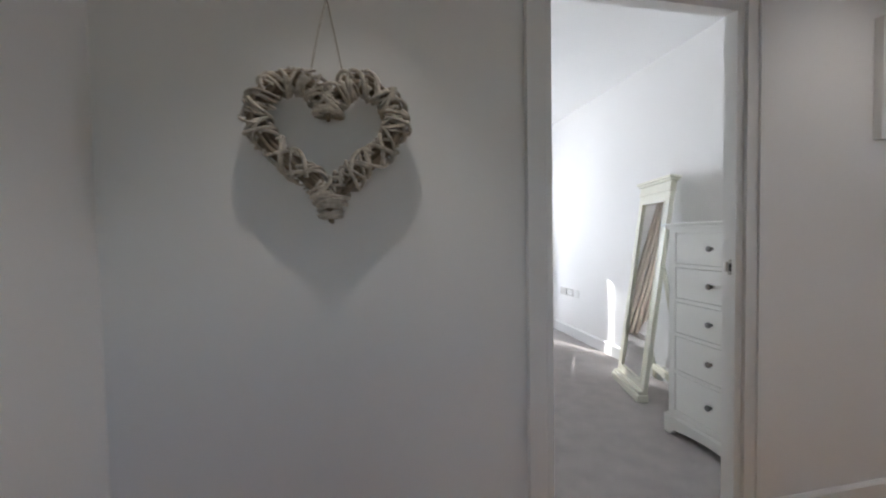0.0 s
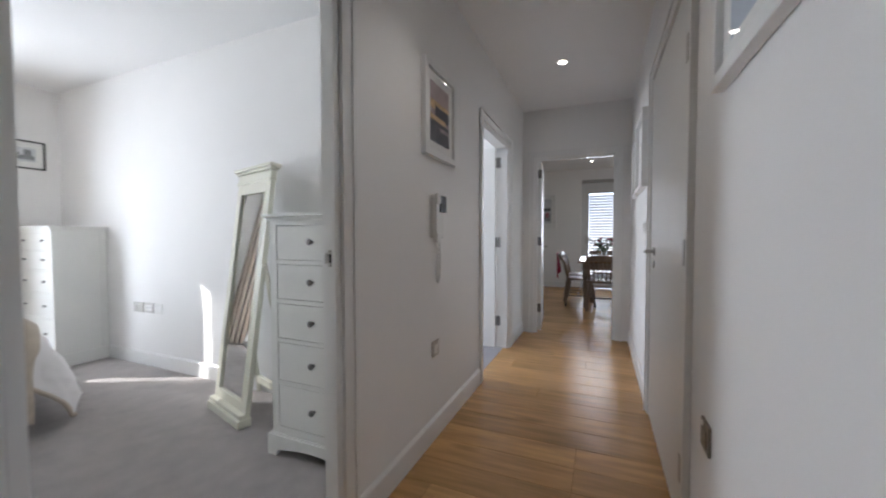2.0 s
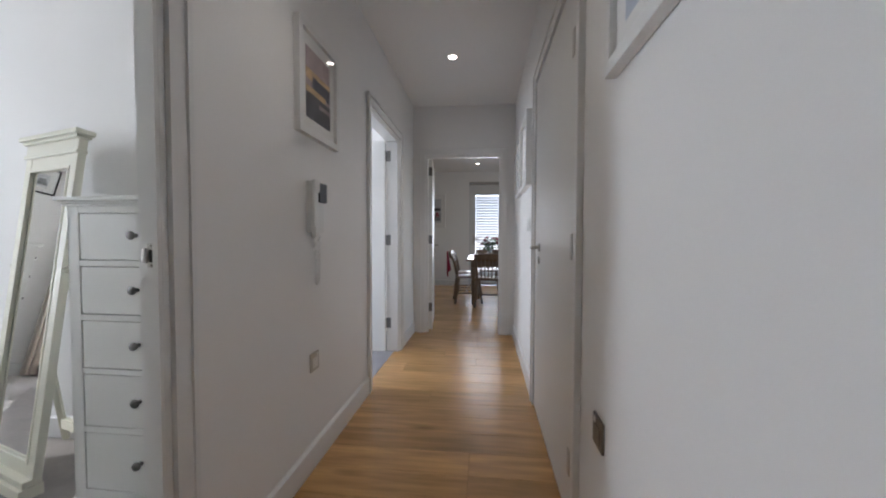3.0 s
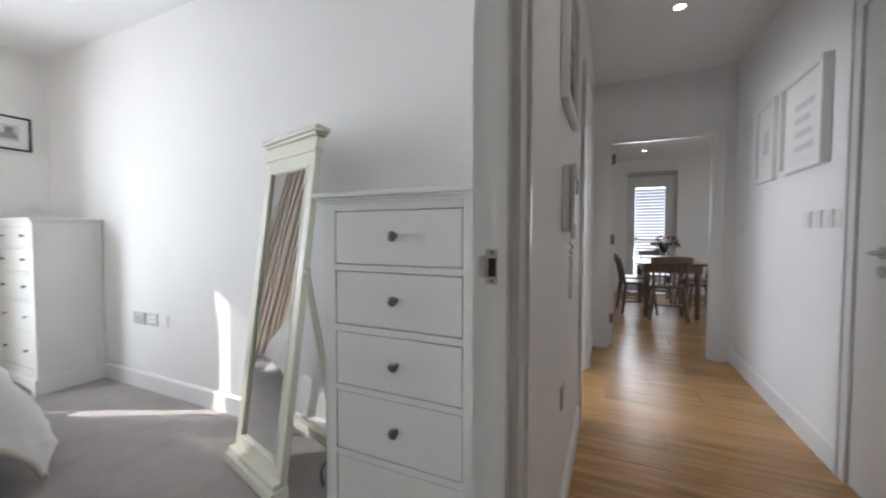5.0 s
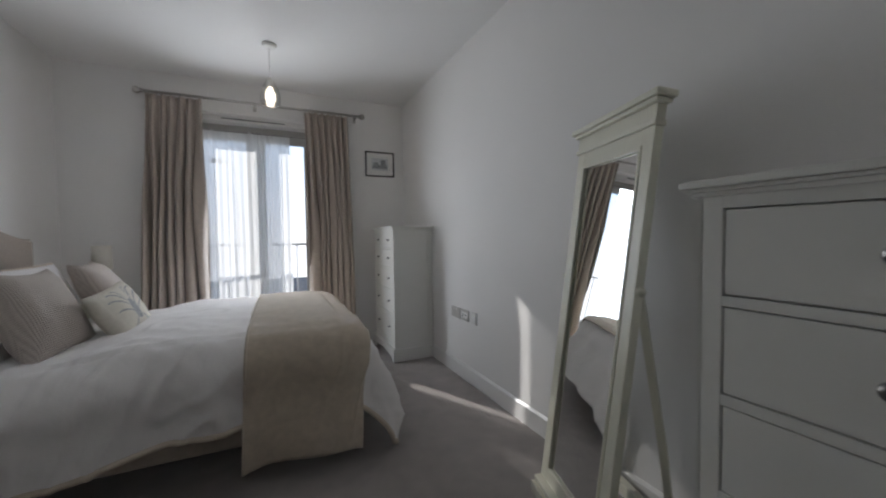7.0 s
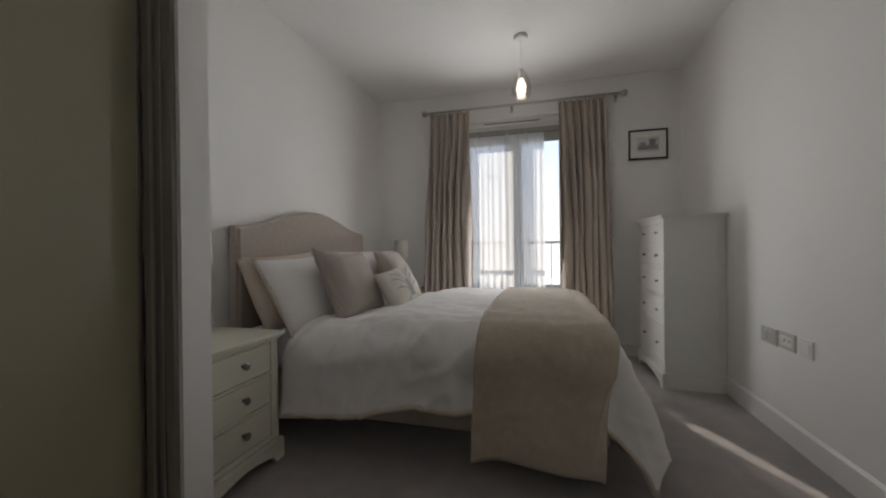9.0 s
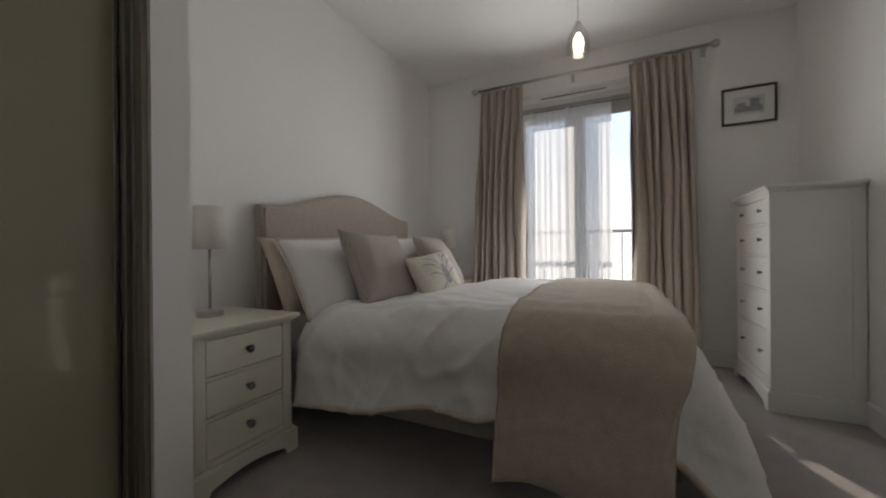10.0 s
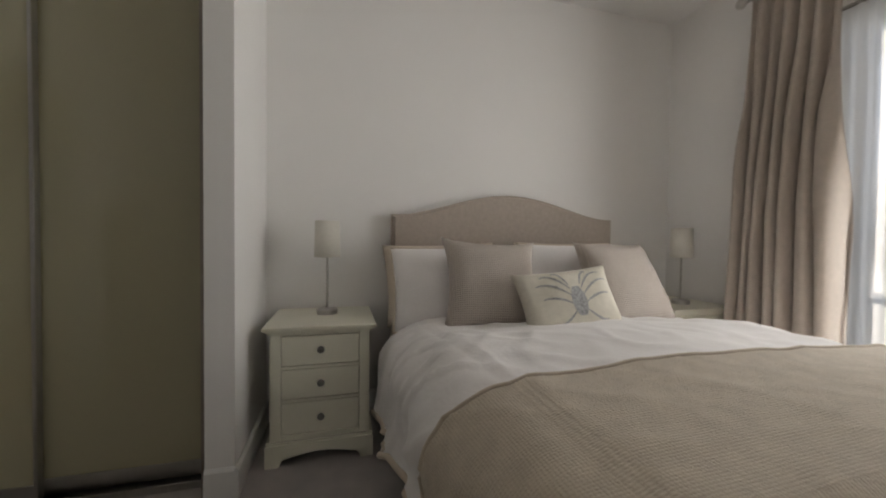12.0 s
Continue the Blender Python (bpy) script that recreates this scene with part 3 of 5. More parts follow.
def chest(name, x_front, x_back, y0, y1, top, rows, knobs, label, paint, plinth=0.115, group="", knob_r=0.016):
    """Chest of drawers with a moulded top, framed sides, inset drawers and an arched plinth. It faces -x."""
    t = thing(name, (x_front + x_back) / 2, (y0 + y1) / 2, 0, label, "chest of drawers", group)
    w = y1 - y0
    yc = (y0 + y1) / 2
    s = 0.045
    # carcass
    carc = boxes((x_front + 0.034, x_back, y0 + 0.006, y1 - 0.006, plinth - 0.005, top - 0.026))
    part("carcass", carc, paint, t)
    for a, b in ((y0, y0 + s), (y1 - s, y1)):
        part("stile", bbox(x_front, x_front + 0.022, a, b, plinth, top - 0.028), paint, t)
    zs = [top - 0.028] + [v for r in rows for v in (r[1], r[0])] + [plinth]
    for i in range(0, len(zs), 2):
        part("rail", bbox(x_front, x_front + 0.02, y0 + s, y1 - s, zs[i + 1], zs[i], bevel=0.001), paint, t)
    for y, d in ((y0, -1), (y1, 1)):
        yo = y - d * 0.006
        fr = boxes((x_front, x_front + 0.05, yo, y + d * 0.001, plinth, top - 0.028), (x_back - 0.05, x_back, yo, y + d * 0.001, plinth, top - 0.028), (x_front + 0.05, x_back - 0.05, yo, y + d * 0.001, top - 0.075, top - 0.028))
        part("side_frame", fr, paint, t)
    # moulded top
    part("top", bbox(x_front - 0.026, x_back + 0.004, y0 - 0.030, y1 + 0.030, top - 0.016, top, bevel=0.004), paint, t)
    part("top_moulding", boxes((x_front - 0.016, x_back, y0 - 0.020, y1 + 0.020, top - 0.024, top - 0.0165), (x_front - 0.008, x_back, y0 - 0.011, y1 + 0.011, top - 0.034, top - 0.024), bevel=0.002), paint, t)
    for z0, z1 in rows:
        g = 0.0032
        dr = part("drawer", bbox(x_front + 0.002, x_front + 0.03, y0 + s + g, y1 - s - g, z0 + g, z1 - g, bevel=0.0025), paint, t)
        for ky in knobs:
            knob(dr, x_front + 0.003, ky, (z0 + z1) / 2 + 0.005, r=knob_r)
    pf = prism([(u + yc, v) for u, v in plinth_front(w + 0.036, plinth, 0.055, 0.055)], "X", x_front - 0.018, x_front + 0.006)
    bmesh.ops.bevel(pf, geom=[e for e in pf.edges if e.verts[0].co.z > plinth - 0.001 and e.verts[1].co.z > plinth - 0.001], offset=0.008, segments=2, affect="EDGES")
    part("plinth", pf, paint, t)
    for y, d in ((y0, -1), (y1, 1)):
        ps = bbox(x_front + 0.006, x_back, min(y - 0.001 * d, y + d * 0.018), max(y - 0.001 * d, y + d * 0.018), 0, plinth, bevel=0.004)
        part("plinth_side", ps, paint, t)
    return t


chest("chest_of_drawers", 2.36, 2.88, 2.125, 2.675, 1.255, [(1.02, 1.196), (0.818, 0.999), (0.614, 0.796), (0.393, 0.594), (0.15, 0.371)], [2.395], "white painted tall chest of five drawers with knobs, beside the door", M_FURN)
chest("tallboy", 2.525, 2.905, 5.39, 6.03, 1.235, [(1.035, 1.175), (0.855, 1.02), (0.655, 0.84), (0.43, 0.64), (0.17, 0.415)], [5.53, 5.87], "white painted tallboy of five drawers standing in the window corner", M_FURN, knob_r=0.0115)


def bedside_table(y0, y1, label, x=0.21):
    """A bedside table that faces +x: the chest turned half round."""
    w = y1 - y0
    t = chest("bedside_table", -0.225, 0.225, -w / 2, w / 2, 0.618, [(0.437, 0.575), (0.288, 0.425), (0.130, 0.276)], [0.0], label, M_IVORY, 0.105, "bedside tables")
    t.matrix_basis = pose(x, (y0 + y1) / 2, 0, 0, 0, 180)
    t["category"] = "bedside table"
    return t


bedside_table(3.57, 3.998, "ivory painted bedside table with three drawers, bearing a lamp")
bedside_table(5.745, 6.173, "ivory painted bedside table half hidden behind the bed", 0.255)


def table_lamp(x, y, z, label):
    t = thing("table_lamp", x, y, z, label, "lamp", "bedside lamps")
    part("base", lathe([(0.052, 0), (0.052, 0.022), (0.047, 0.027), (0.010, 0.029), (0.008, 0.034)], 28, (x, y, z)), M_STEEL, t, "round steel base")
    part("stem", lathe([(0.006, 0.03), (0.006, 0.32)], 14, (x, y, z)), M_STEEL, t, "slim steel stem", smooth=True)
    part("shade", lathe([(0.066, 0.295), (0.061, 0.482), (0.059, 0.482), (0.064, 0.296)], 32, (x, y, z)), M_SHADE, t, "cream fabric drum shade", smooth=True)
    return t


table_lamp(0.165, 3.80, 0.618, "slim steel table lamp with a cream shade, unlit")
table_lamp(0.315, 5.965, 0.618, "slim steel table lamp with a cream shade, beside the curtain")

# cheval mirror: upright frame leaning back on a strut
mw, mh = 0.466, 1.54
cm = thing("cheval_mirror", 2.53, 3.258, 0, "ivory painted cheval mirror leaning back on its strut", "mirror", rz=-15.8)
LEAN_M = Matrix.Rotation(radians(7.3), 4, "Y")


def lean(bm):
    bm.transform(LEAN_M)
    return bm


# local frame: x goes into the wall, y along the mirror
st = 0.055
for a, b in ((-mw / 2, -mw / 2 + st), (mw / 2 - st, mw / 2)):
    part("stile", lean(bbox(0, 0.032, a, b, 0.07, mh - 0.03)), M_IVORY, cm, local=True)
part("bottom_rail", lean(bbox(0.001, 0.031, -mw / 2 + st, mw / 2 - st, 0.07, 0.135)), M_IVORY, cm, local=True)
part("top_rail", lean(bbox(0.001, 0.031, -mw / 2 + st, mw / 2 - st, mh - 0.10, mh - 0.03)), M_IVORY, cm, local=True)
bead = boxes((-0.004, 0.004, -mw / 2 + st - 0.004, -mw / 2 + st + 0.008, 0.127, mh - 0.092), (-0.004, 0.004, mw / 2 - st - 0.008, mw / 2 - st + 0.004, 0.127, mh - 0.092), (-0.004, 0.004, -mw / 2 + st, mw / 2 - st, 0.127, 0.139), (-0.004, 0.004, -mw / 2 + st, mw / 2 - st, mh - 0.104, mh - 0.092), bevel=0.0015)
part("inner_bead", lean(bead), M_IVORY, cm, local=True)
part("glass", lean(boxes((0.010, 0.016, -mw / 2 + st + 0.001, mw / 2 - st - 0.001, 0.136, mh - 0.101))), M_MIRROR, cm, "clear mirror glass", local=True)
cor = boxes((-0.010, 0.034, -mw / 2 - 0.008, mw / 2 + 0.008, mh - 0.036, mh - 0.018), (-0.004, 0.032, -mw / 2 - 0.003, mw / 2 + 0.003, mh - 0.018, mh + 0.035), (-0.018, 0.040, -mw / 2 - 0.016, mw / 2 + 0.016, mh + 0.035, mh + 0.050), (-0.030, 0.046, -mw / 2 - 0.030, mw / 2 + 0.030, mh + 0.050, mh + 0.072), bevel=0.005)
part("cornice", lean(cor), M_IVORY, cm, "moulded cornice", local=True)
part("foot_rail", boxes((-0.035, 0.045, -mw / 2 - 0.006, mw / 2 + 0.006, 0.0, 0.05), (-0.022, 0.042, -mw / 2 - 0.001, mw / 2 + 0.001, 0.05, 0.078), bevel=0.006), M_IVORY, cm, "moulded foot rail", local=True)
for sgn in (-1, 1):
    y = sgn * (mw / 2 - 0.02)
    piv = lean(lathe([(0.014, 0), (0.016, 0.012), (0.010, 0.02), (0.004, 0.022)], 14, (0.016, sgn * mw / 2, 0.97), "Y" if sgn > 0 else "Y-"))
    part("pivot_knob", piv, M_IVORY, cm, local=True, smooth=True)
    leg = tube([(0.150, y, 0.98), (0.25, y, 0.4), (0.30, y, 0.012)], 0.017, 4)
    part("strut", leg, M_IVORY, cm, local=True)
part("strut_rail", bbox(0.275, 0.305, -mw / 2 + 0.03, mw / 2 - 0.03, 0.08, 0.13), M_IVORY, cm, local=True)

# ---- bed ----
BX0, BX1, BY0, BY1 = HX, 2.0, 4.15, 5.62
BT = 0.60
bed = thing("bed", (BX0 + BX1) / 2, (BY0 + BY1) / 2, 0, "upholstered double bed with a curved grey-beige headboard", "bed")


def head_outline():
    n, pts = 28, []
    y0, y1 = 4.15, 5.65
    yc, hw = (y0 + y1) / 2, (y1 - y0) / 2
    for i in range(n + 1):
        u = -1 + 2 * i / n
        a = min(1.0, abs(u) / 0.94)
        z = 1.155 + 0.135 * (0.5 + 0.5 * math.cos(math.pi * a)) ** 0.8 if a < 1 else 1.155
        pts.append((yc + hw * u, z))
    return [(y0, 0.12)] + pts + [(y1, 0.12)]


hb = prism(head_outline(), "X", HX + 0.004, 0.062)
bmesh.ops.bevel(hb, geom=[e for e in hb.edges if abs(e.verts[0].co.x - e.verts[1].co.x) < 1e-5], offset=0.018, segments=3, affect="EDGES")
part("headboard", hb, M_LINEN, bed, "grey-beige linen headboard with a curved top", smooth=False)
base = bbox(0.065, 1.97, 4.17, 5.60, 0.145, 0.36, bevel=0.02, segments=3)
part("base", base, M_LINEN, bed, "grey-beige upholstered base")
part("mattress", bbox(0.068, 1.96, 4.18, 5.59, 0.362, 0.575, bevel=0.05, segments=4), M_COTTON, bed, "white mattress")
for lx, ly in ((1.90, 4.195), (1.90, 5.575), (0.15, 4.23), (0.15, 5.54)):
    part("leg", lathe([(0.020, 0), (0.032, 0.148)], 14, (lx, ly, 0)), M_DARKWOOD, bed, "dark tapered wooden leg", smooth=True)


def drape(x0, x1, y0, y1, ends, over, top, lift, wrinkle, seed, flare=0.05, puff=0.03, skew=0.0, hem_rise=0.0):
    """Cloth laid over the bed: flat on top, rounded over the edges, hanging at the sides (over) and at the foot (ends)."""
    bx1, by0, by1 = 2.07, 4.065, 5.69
    r = 0.20
    def fn(u, v):
        xs = x0 + skew * max(0.0, 1 - v / 0.3) - 0.7 * skew * min(1.0, max(0.0, (v - 0.3) / 0.4))
        p = xs + (x1 + ends - xs) * u
        ov = over - hem_rise * min(1.0, max(0.0, (p - 0.5) / 0.9))
        q = (y0 - ov) + (y1 - y0 + 2 * ov) * v
        dx = max(0.0, p - (bx1 - r))
        dy = max(0.0, (by0 + r) - q, q - (by1 - r))
        sy = -1 if q < (by0 + by1) / 2 else 1
        s = math.hypot(dx, dy) if (dx > 0 and dy > 0) else max(dx, dy)
        nx, ny = (dx / s, sy * dy / s) if s > 0 else (0, 0)
        px, py = min(p, bx1 - r), min(max(q, by0 + r), by1 - r)
        arc = r * math.pi / 2
        if s <= arc:
            a = s / r
            h, d = r * math.sin(a), r * (1 - math.cos(a))
        else:
            e = s - arc
            fl = flare + 0.38 * nx * nx
            h, d = r + fl * e, r + e * math.sqrt(max(0.3, 1 - fl * fl))
        n1 = noise.noise(Vector((p * 2.2, q * 2.2, seed)))
        n2 = noise.noise(Vector((p * 7, q * 5, seed + 5)))
        n3 = noise.noise(Vector((p * 3.0 + q * 5.0, q * 1.3 - p * 2, seed + 9)))
        n4 = noise.noise(Vector((p * 5.0 - q * 3.0, q * 2.0 + p * 1.0, seed + 20)))
        n5 = noise.noise(Vector((p * 9.0 + q * 6.0, q * 3.0 - p * 3.0, seed + 30)))
        ridge = 1.5 * max(0.0, 1 - abs(n4) * 6) ** 2 + 0.5 * max(0.0, 1 - abs(n5) * 5) ** 2
        n6 = noise.noise(Vector((p * 3.2 + q * 1.0, q * 3.2 - p * 1.2, seed + 40)))
        puffy = 0.010 * max(0.0, 1 - abs(n6) * 4) ** 2 - 0.006 * n6
        wob = puffy * wrinkle / 0.016 + 1.0 * wrinkle * ridge * (0.2 + 0.8 * min(1.0, s / 0.2)) + wrinkle * (0.9 * n1 + 0.25 * n2 + 0.5 * (1 - abs(n3) * 2.2))
        calm = min(1.0, max(0.0, (p - 1.25) / 0.25))
        wob *= 1 - 0.65 * calm
        crown = puff * (1 - ((q - (by0 + by1) / 2) / ((by1 - by0) / 2)) ** 2) if s == 0 else 0
        side = min(1.0, max(0.0, (s - 0.06) / 0.2))
        fold = side * (0.016 * math.sin(p * 13 + seed + 2 * n1) + 0.012 * math.sin(q * 15 + seed)) 
        x = px + nx * (h + lift + fold + wob * 0.8)
        y = py + ny * (h + lift + fold + wob * 0.8)
        rise = min(1.0, max(0.0, (p - 0.5) / 0.7))
        z = top - 0.055 * (1 - rise * rise * (3 - 2 * rise)) - d + (lift + crown + wob) * (1 - side) + side * 0.007 * math.sin(p * 11 + 2 * n1 + seed)
        return (x, y, max(z, 0.045 + 0.01 * n2))
    return fn


duvet = thing("duvet", 1.2, 4.885, 0.5, "white cotton duvet with beige piping spread over the bed", "duvet")
part("cover", sheet(drape(0.42, 1.985 - 0.11, 4.26, 5.51, 0.62, 0.525, 0.655, 0.0, 0.015, 3.0, hem_rise=0.06), 110, 130, 0.012), M_COTTON, duvet, smooth=True)


def hem(fn, v, n, r):
    return tube([fn(i / n, v) for i in range(n + 1)], r, 6)


dfn = drape(0.42, 1.985 - 0.11, 4.26, 5.51, 0.62, 0.525, 0.655, 0.0, 0.015, 3.0, hem_rise=0.06)
for v in (0.0, 1.0):
    part("piping", hem(dfn, v, 110, 0.013), M_PIPE, duvet, "beige piped edge", smooth=True)
throw = thing("throw", 1.67, 4.885, 0.6, "beige knitted throw laid across the foot of the bed", "throw blanket")
part("knit", sheet(drape(1.42, 1.985 - 0.11, 4.26, 5.51, 0.13, 0.66, 0.655, 0.022, 0.014, 3.0, skew=-0.03), 60, 140, 0.008), M_THROW, throw, smooth=True)
tfn = drape(1.42, 1.985 - 0.11, 4.26, 5.51, 0.13, 0.66, 0.655, 0.022, 0.014, 3.0, skew=-0.03)
part("bound_edge", tube([tfn(0.004, i / 120) for i in range(121)], 0.006, 6), M_THROW, throw, "thick bound edge", smooth=True)


def cushion(name, w, h, d, m, material, label, category, pinch=0.10, seed=1.0, piping=None):
    """A stuffed cushion standing on its lower edge: w wide along y, h high, d thick along x, before the pose m."""
    t = new(name)
    t.matrix_basis = m
    tagged(t, label, category, "pillows and cushions on the bed")
    bm = bmesh.new()
    n = 22
    grids = []
    for s in (1, -1):
        g = []
        for i in range(n + 1):
            row = []
            for j in range(n + 1):
                u, v = -1 + 2 * i / n, -1 + 2 * j / n
                uu = u * (1 - pinch * (1 - v * v) * abs(u) ** 2)
                vv = v * (1 - pinch * (1 - u * u) * abs(v) ** 2)
                th = (max(0, (1 - u ** 2)) ** 0.42) * (max(0, (1 - v ** 2)) ** 0.42)
                wob = 0.010 * noise.noise(Vector((u * 2.2 + seed, v * 2.2, s * 3 + seed)))
                row.append(bm.verts.new((s * (d / 2 * th + (wob if th > 0.05 else 0)), w / 2 * uu, h / 2 * (1 + vv))))
            g.append(row)
        grids.append(g)
        for i in range(n):
            for j in range(n):
                f = (g[i][j], g[i + 1][j], g[i + 1][j + 1], g[i][j + 1])
                bm.faces.new(f if s > 0 else f[::-1])
    bmesh.ops.remove_doubles(bm, verts=bm.verts[:], dist=0.0006)
    part("cover", bm, material, t, local=True, smooth=True)
    if piping is not None:
        pts = []
        for k in range(4 * n + 1):
            k4 = k % (4 * n)
            e, f = divmod(k4, n)
            a = -1 + 2 * f / n
            u, v = ((a, -1), (1, a), (-a, 1), (-1, -a))[e]
            pts.append((0, w / 2 * u * (1 - pinch * (1 - v * v) * abs(u) ** 2), h / 2 * (1 + v * (1 - pinch * (1 - u * u) * abs(v) ** 2))))
        part("piping", tube(pts, 0.008, 6), piping, t, "beige piped edge", local=True, smooth=True)
    return t


def standing(x, y, z, tilt, turn, roll=0):
    return pose(x, y, z, 0, 0, turn) @ pose(0, 0, 0, 0, -tilt, 0) @ pose(0, 0, 0, roll, 0, 0)


PZ = 0.565
cushion("pillow", 0.66, 0.46, 0.15, standing(0.29, 4.43, PZ, 24, -2, 2), M_PIPE, "beige piped pillow leaning on the headboard", "pillow", 0.05, 1)
cushion("pillow", 0.68, 0.47, 0.17, standing(0.45, 4.45, PZ, 31, -4, 1), M_COTTON, "white cotton pillow with a beige piped edge", "pillow", 0.05, 2, M_PIPE)
cushion("pillow", 0.66, 0.45, 0.18, standing(0.36, 5.17, PZ, 18, 2), M_COTTON, "white cotton pillow on the far side of the bed", "pillow", 0.05, 3, M_PIPE)
cushion("cushion", 0.49, 0.49, 0.20, standing(0.64, 4.545, PZ + 0.01, 27, -6, -3), M_TAUPE, "taupe woven square cushion", "cushion", 0.16, 4)
cushion("cushion", 0.50, 0.49, 0.20, standing(0.66, 5.35, PZ + 0.015, 31, 8, -1), M_TAUPE, "taupe woven square cushion leaning on the pillow", "cushion", 0.09, 5)
bug = cushion("cushion", 0.48, 0.33, 0.13, standing(0.83, 4.86, PZ + 0.02, 28, -5, 6), M_CREAMLIN, "cream linen cushion with a faded grey print", "cushion", 0.08, 6)


def print_strip(line, width, name="print"):
    """A flat printed stroke on the cream cushion's face; line in the face's own -1..1 units."""
    w, h, d = 0.48, 0.33, 0.13
    def at(u, v):
        th = (max(0, 1 - u ** 2) ** 0.42) * (max(0, 1 - v ** 2) ** 0.42)
        uu, vv = u * (1 - 0.08 * (1 - v * v) * u * u), v * (1 - 0.08 * (1 - u * u) * v * v)
        wob = 0.010 * noise.noise(Vector((u * 2.2 + 6, v * 2.2, 3 + 6)))
        return Vector((d / 2 * th + wob + 0.0025, w / 2 * uu, h / 2 * (1 + vv)))
    bm = bmesh.new()
    last = None
    n = len(line)
    for i, (u, v) in enumerate(line):
        u0, v0 = line[max(0, i - 1)]
        u1, v1 = line[min(n - 1, i + 1)]
        du, dv = u1 - u0, (v1 - v0) * h / w
        s = math.hypot(du, dv) or 1
        k = width * (0.35 + 0.65 * math.sin(math.pi * (i + 0.5) / n))
        a, b = bm.verts.new(at(u - dv / s * k, v + du / s * k * w / h)), bm.verts.new(at(u + dv / s * k, v - du / s * k * w / h))
        if last:
            bm.faces.new((last[0], last[1], b, a))
        last = (a, b)
    part(name, bm, M_PRINT, bug, "faded grey printed stroke", local=True)


M_PRINT = mat("faded_grey_ink", (0.36, 0.36, 0.36), 0.9, vary=0.35, scale=90)
print_strip([(0.06, 0.35 - 0.1 * i) for i in range(9)], 0.15)
for sgn in (-1, 1):
    for v0, ends, lift in ((0.30, 0.50, 0.45), (0.10, 0.62, 0.40), (-0.12, 0.55, 0.22), (-0.32, 0.42, -0.30), (0.42, 0.25, 0.40)):
        print_strip([(0.06 + sgn * (0.12 + ends * s / 7), v0 + lift * math.sin(s / 7 * 1.9)) for s in range(8)], 0.022)

# ---- window, curtains, pendant ----
win = tagged(new("window_1"), "grey framed glazed double door with a clear view out", "window", kind="structure")
win.matrix_basis = pose((WX0 + WX1) / 2, WINY + 0.25, 0)
FYF = WINY + 0.22
xm = (WX0 + WX1) / 2
part("window_frame", boxes((WX0, WX0 + 0.06, FYF, FYF + 0.07, 0, WZ - 0.05), (WX1 - 0.06, WX1, FYF, FYF + 0.07, 0, WZ - 0.05), (WX0 + 0.06, WX1 - 0.06, FYF, FYF + 0.07, WZ - 0.105, WZ - 0.05), (WX0 + 0.06, WX1 - 0.06, FYF, FYF + 0.07, 0, 0.05)), M_PVC, win)
part("head_board", boxes((WX0, WX1, FYF - 0.14, FYF + 0.07, WZ - 0.05, WZ - 0.001)), M_TRIM, win, "white boxed head over the window")
part("trickle_vent", bbox(xm - 0.30, xm + 0.30, FYF - 0.145, FYF - 0.1405, WZ - 0.036, WZ - 0.016, bevel=0.001), M_WHITEPL, win, "white slotted ventilator")
# slot isn't cut; its shade is a black strip laid on the front
part("vent_slot", bbox(xm - 0.28, xm + 0.28, FYF - 0.1465, FYF - 0.1452, WZ - 0.030, WZ - 0.022, bevel=0), M_BLACK, win, "black strip painting the shade inside the ventilator slot")
for a, b in ((WX0 + 0.062, xm - 0.002), (xm + 0.002, WX1 - 0.062)):
    sash = part("sash", boxes((a, a + 0.085, FYF + 0.006, FYF + 0.062, 0.052, WZ - 0.107), (b - 0.085, b, FYF + 0.006, FYF + 0.062, 0.052, WZ - 0.107), (a + 0.085, b - 0.085, FYF + 0.006, FYF + 0.062, 0.052, 0.17), (a + 0.085, b - 0.085, FYF + 0.006, FYF + 0.062, WZ - 0.192, WZ - 0.107)), M_PVC, win)
    pane = part("pane", boxes((a + 0.08, b - 0.08, FYF + 0.03, FYF + 0.036, 0.165, WZ - 0.187)), M_GLASS, sash, "clear glass pane")
    pane.visible_shadow = False

sheer = thing("sheer_curtain", xm, WINY + 0.12, 0.01, "white voile sheer curtain gathered on a slim wire", "sheer curtain")
SX_L, SX_R = WX0 + 0.01, 1.724
VY = WINY + 0.03


def voile(a, b, seed, n):
    return lambda u, v: (a + (b - a) * u + 0.004 * noise.noise(Vector((u * 40, v * 2, seed))), VY + 0.009 * min(1.0, 0.12 + (1 - v) * 5) * math.sin(u * n + 4 * noise.noise(Vector((u * 5, v * 0.8, seed)))) + 0.010 * noise.noise(Vector((u * 14, v * 2, seed))), 0.02 + 2.135 * v)


part("voile", sheet(voile(SX_L, xm + 0.02, 1.0, 60), 170, 14), M_SHEER, sheer, smooth=True)
part("voile", sheet(voile(xm - 0.01, SX_R, 7.0, 46), 140, 14), M_SHEER, sheer, smooth=True)
part("wire", tube([(WX0 + 0.002, VY, 2.15), (WX1 - 0.002, VY, 2.15)], 0.004, 6), M_DARKSTEEL, sheer, "slim dark wire")

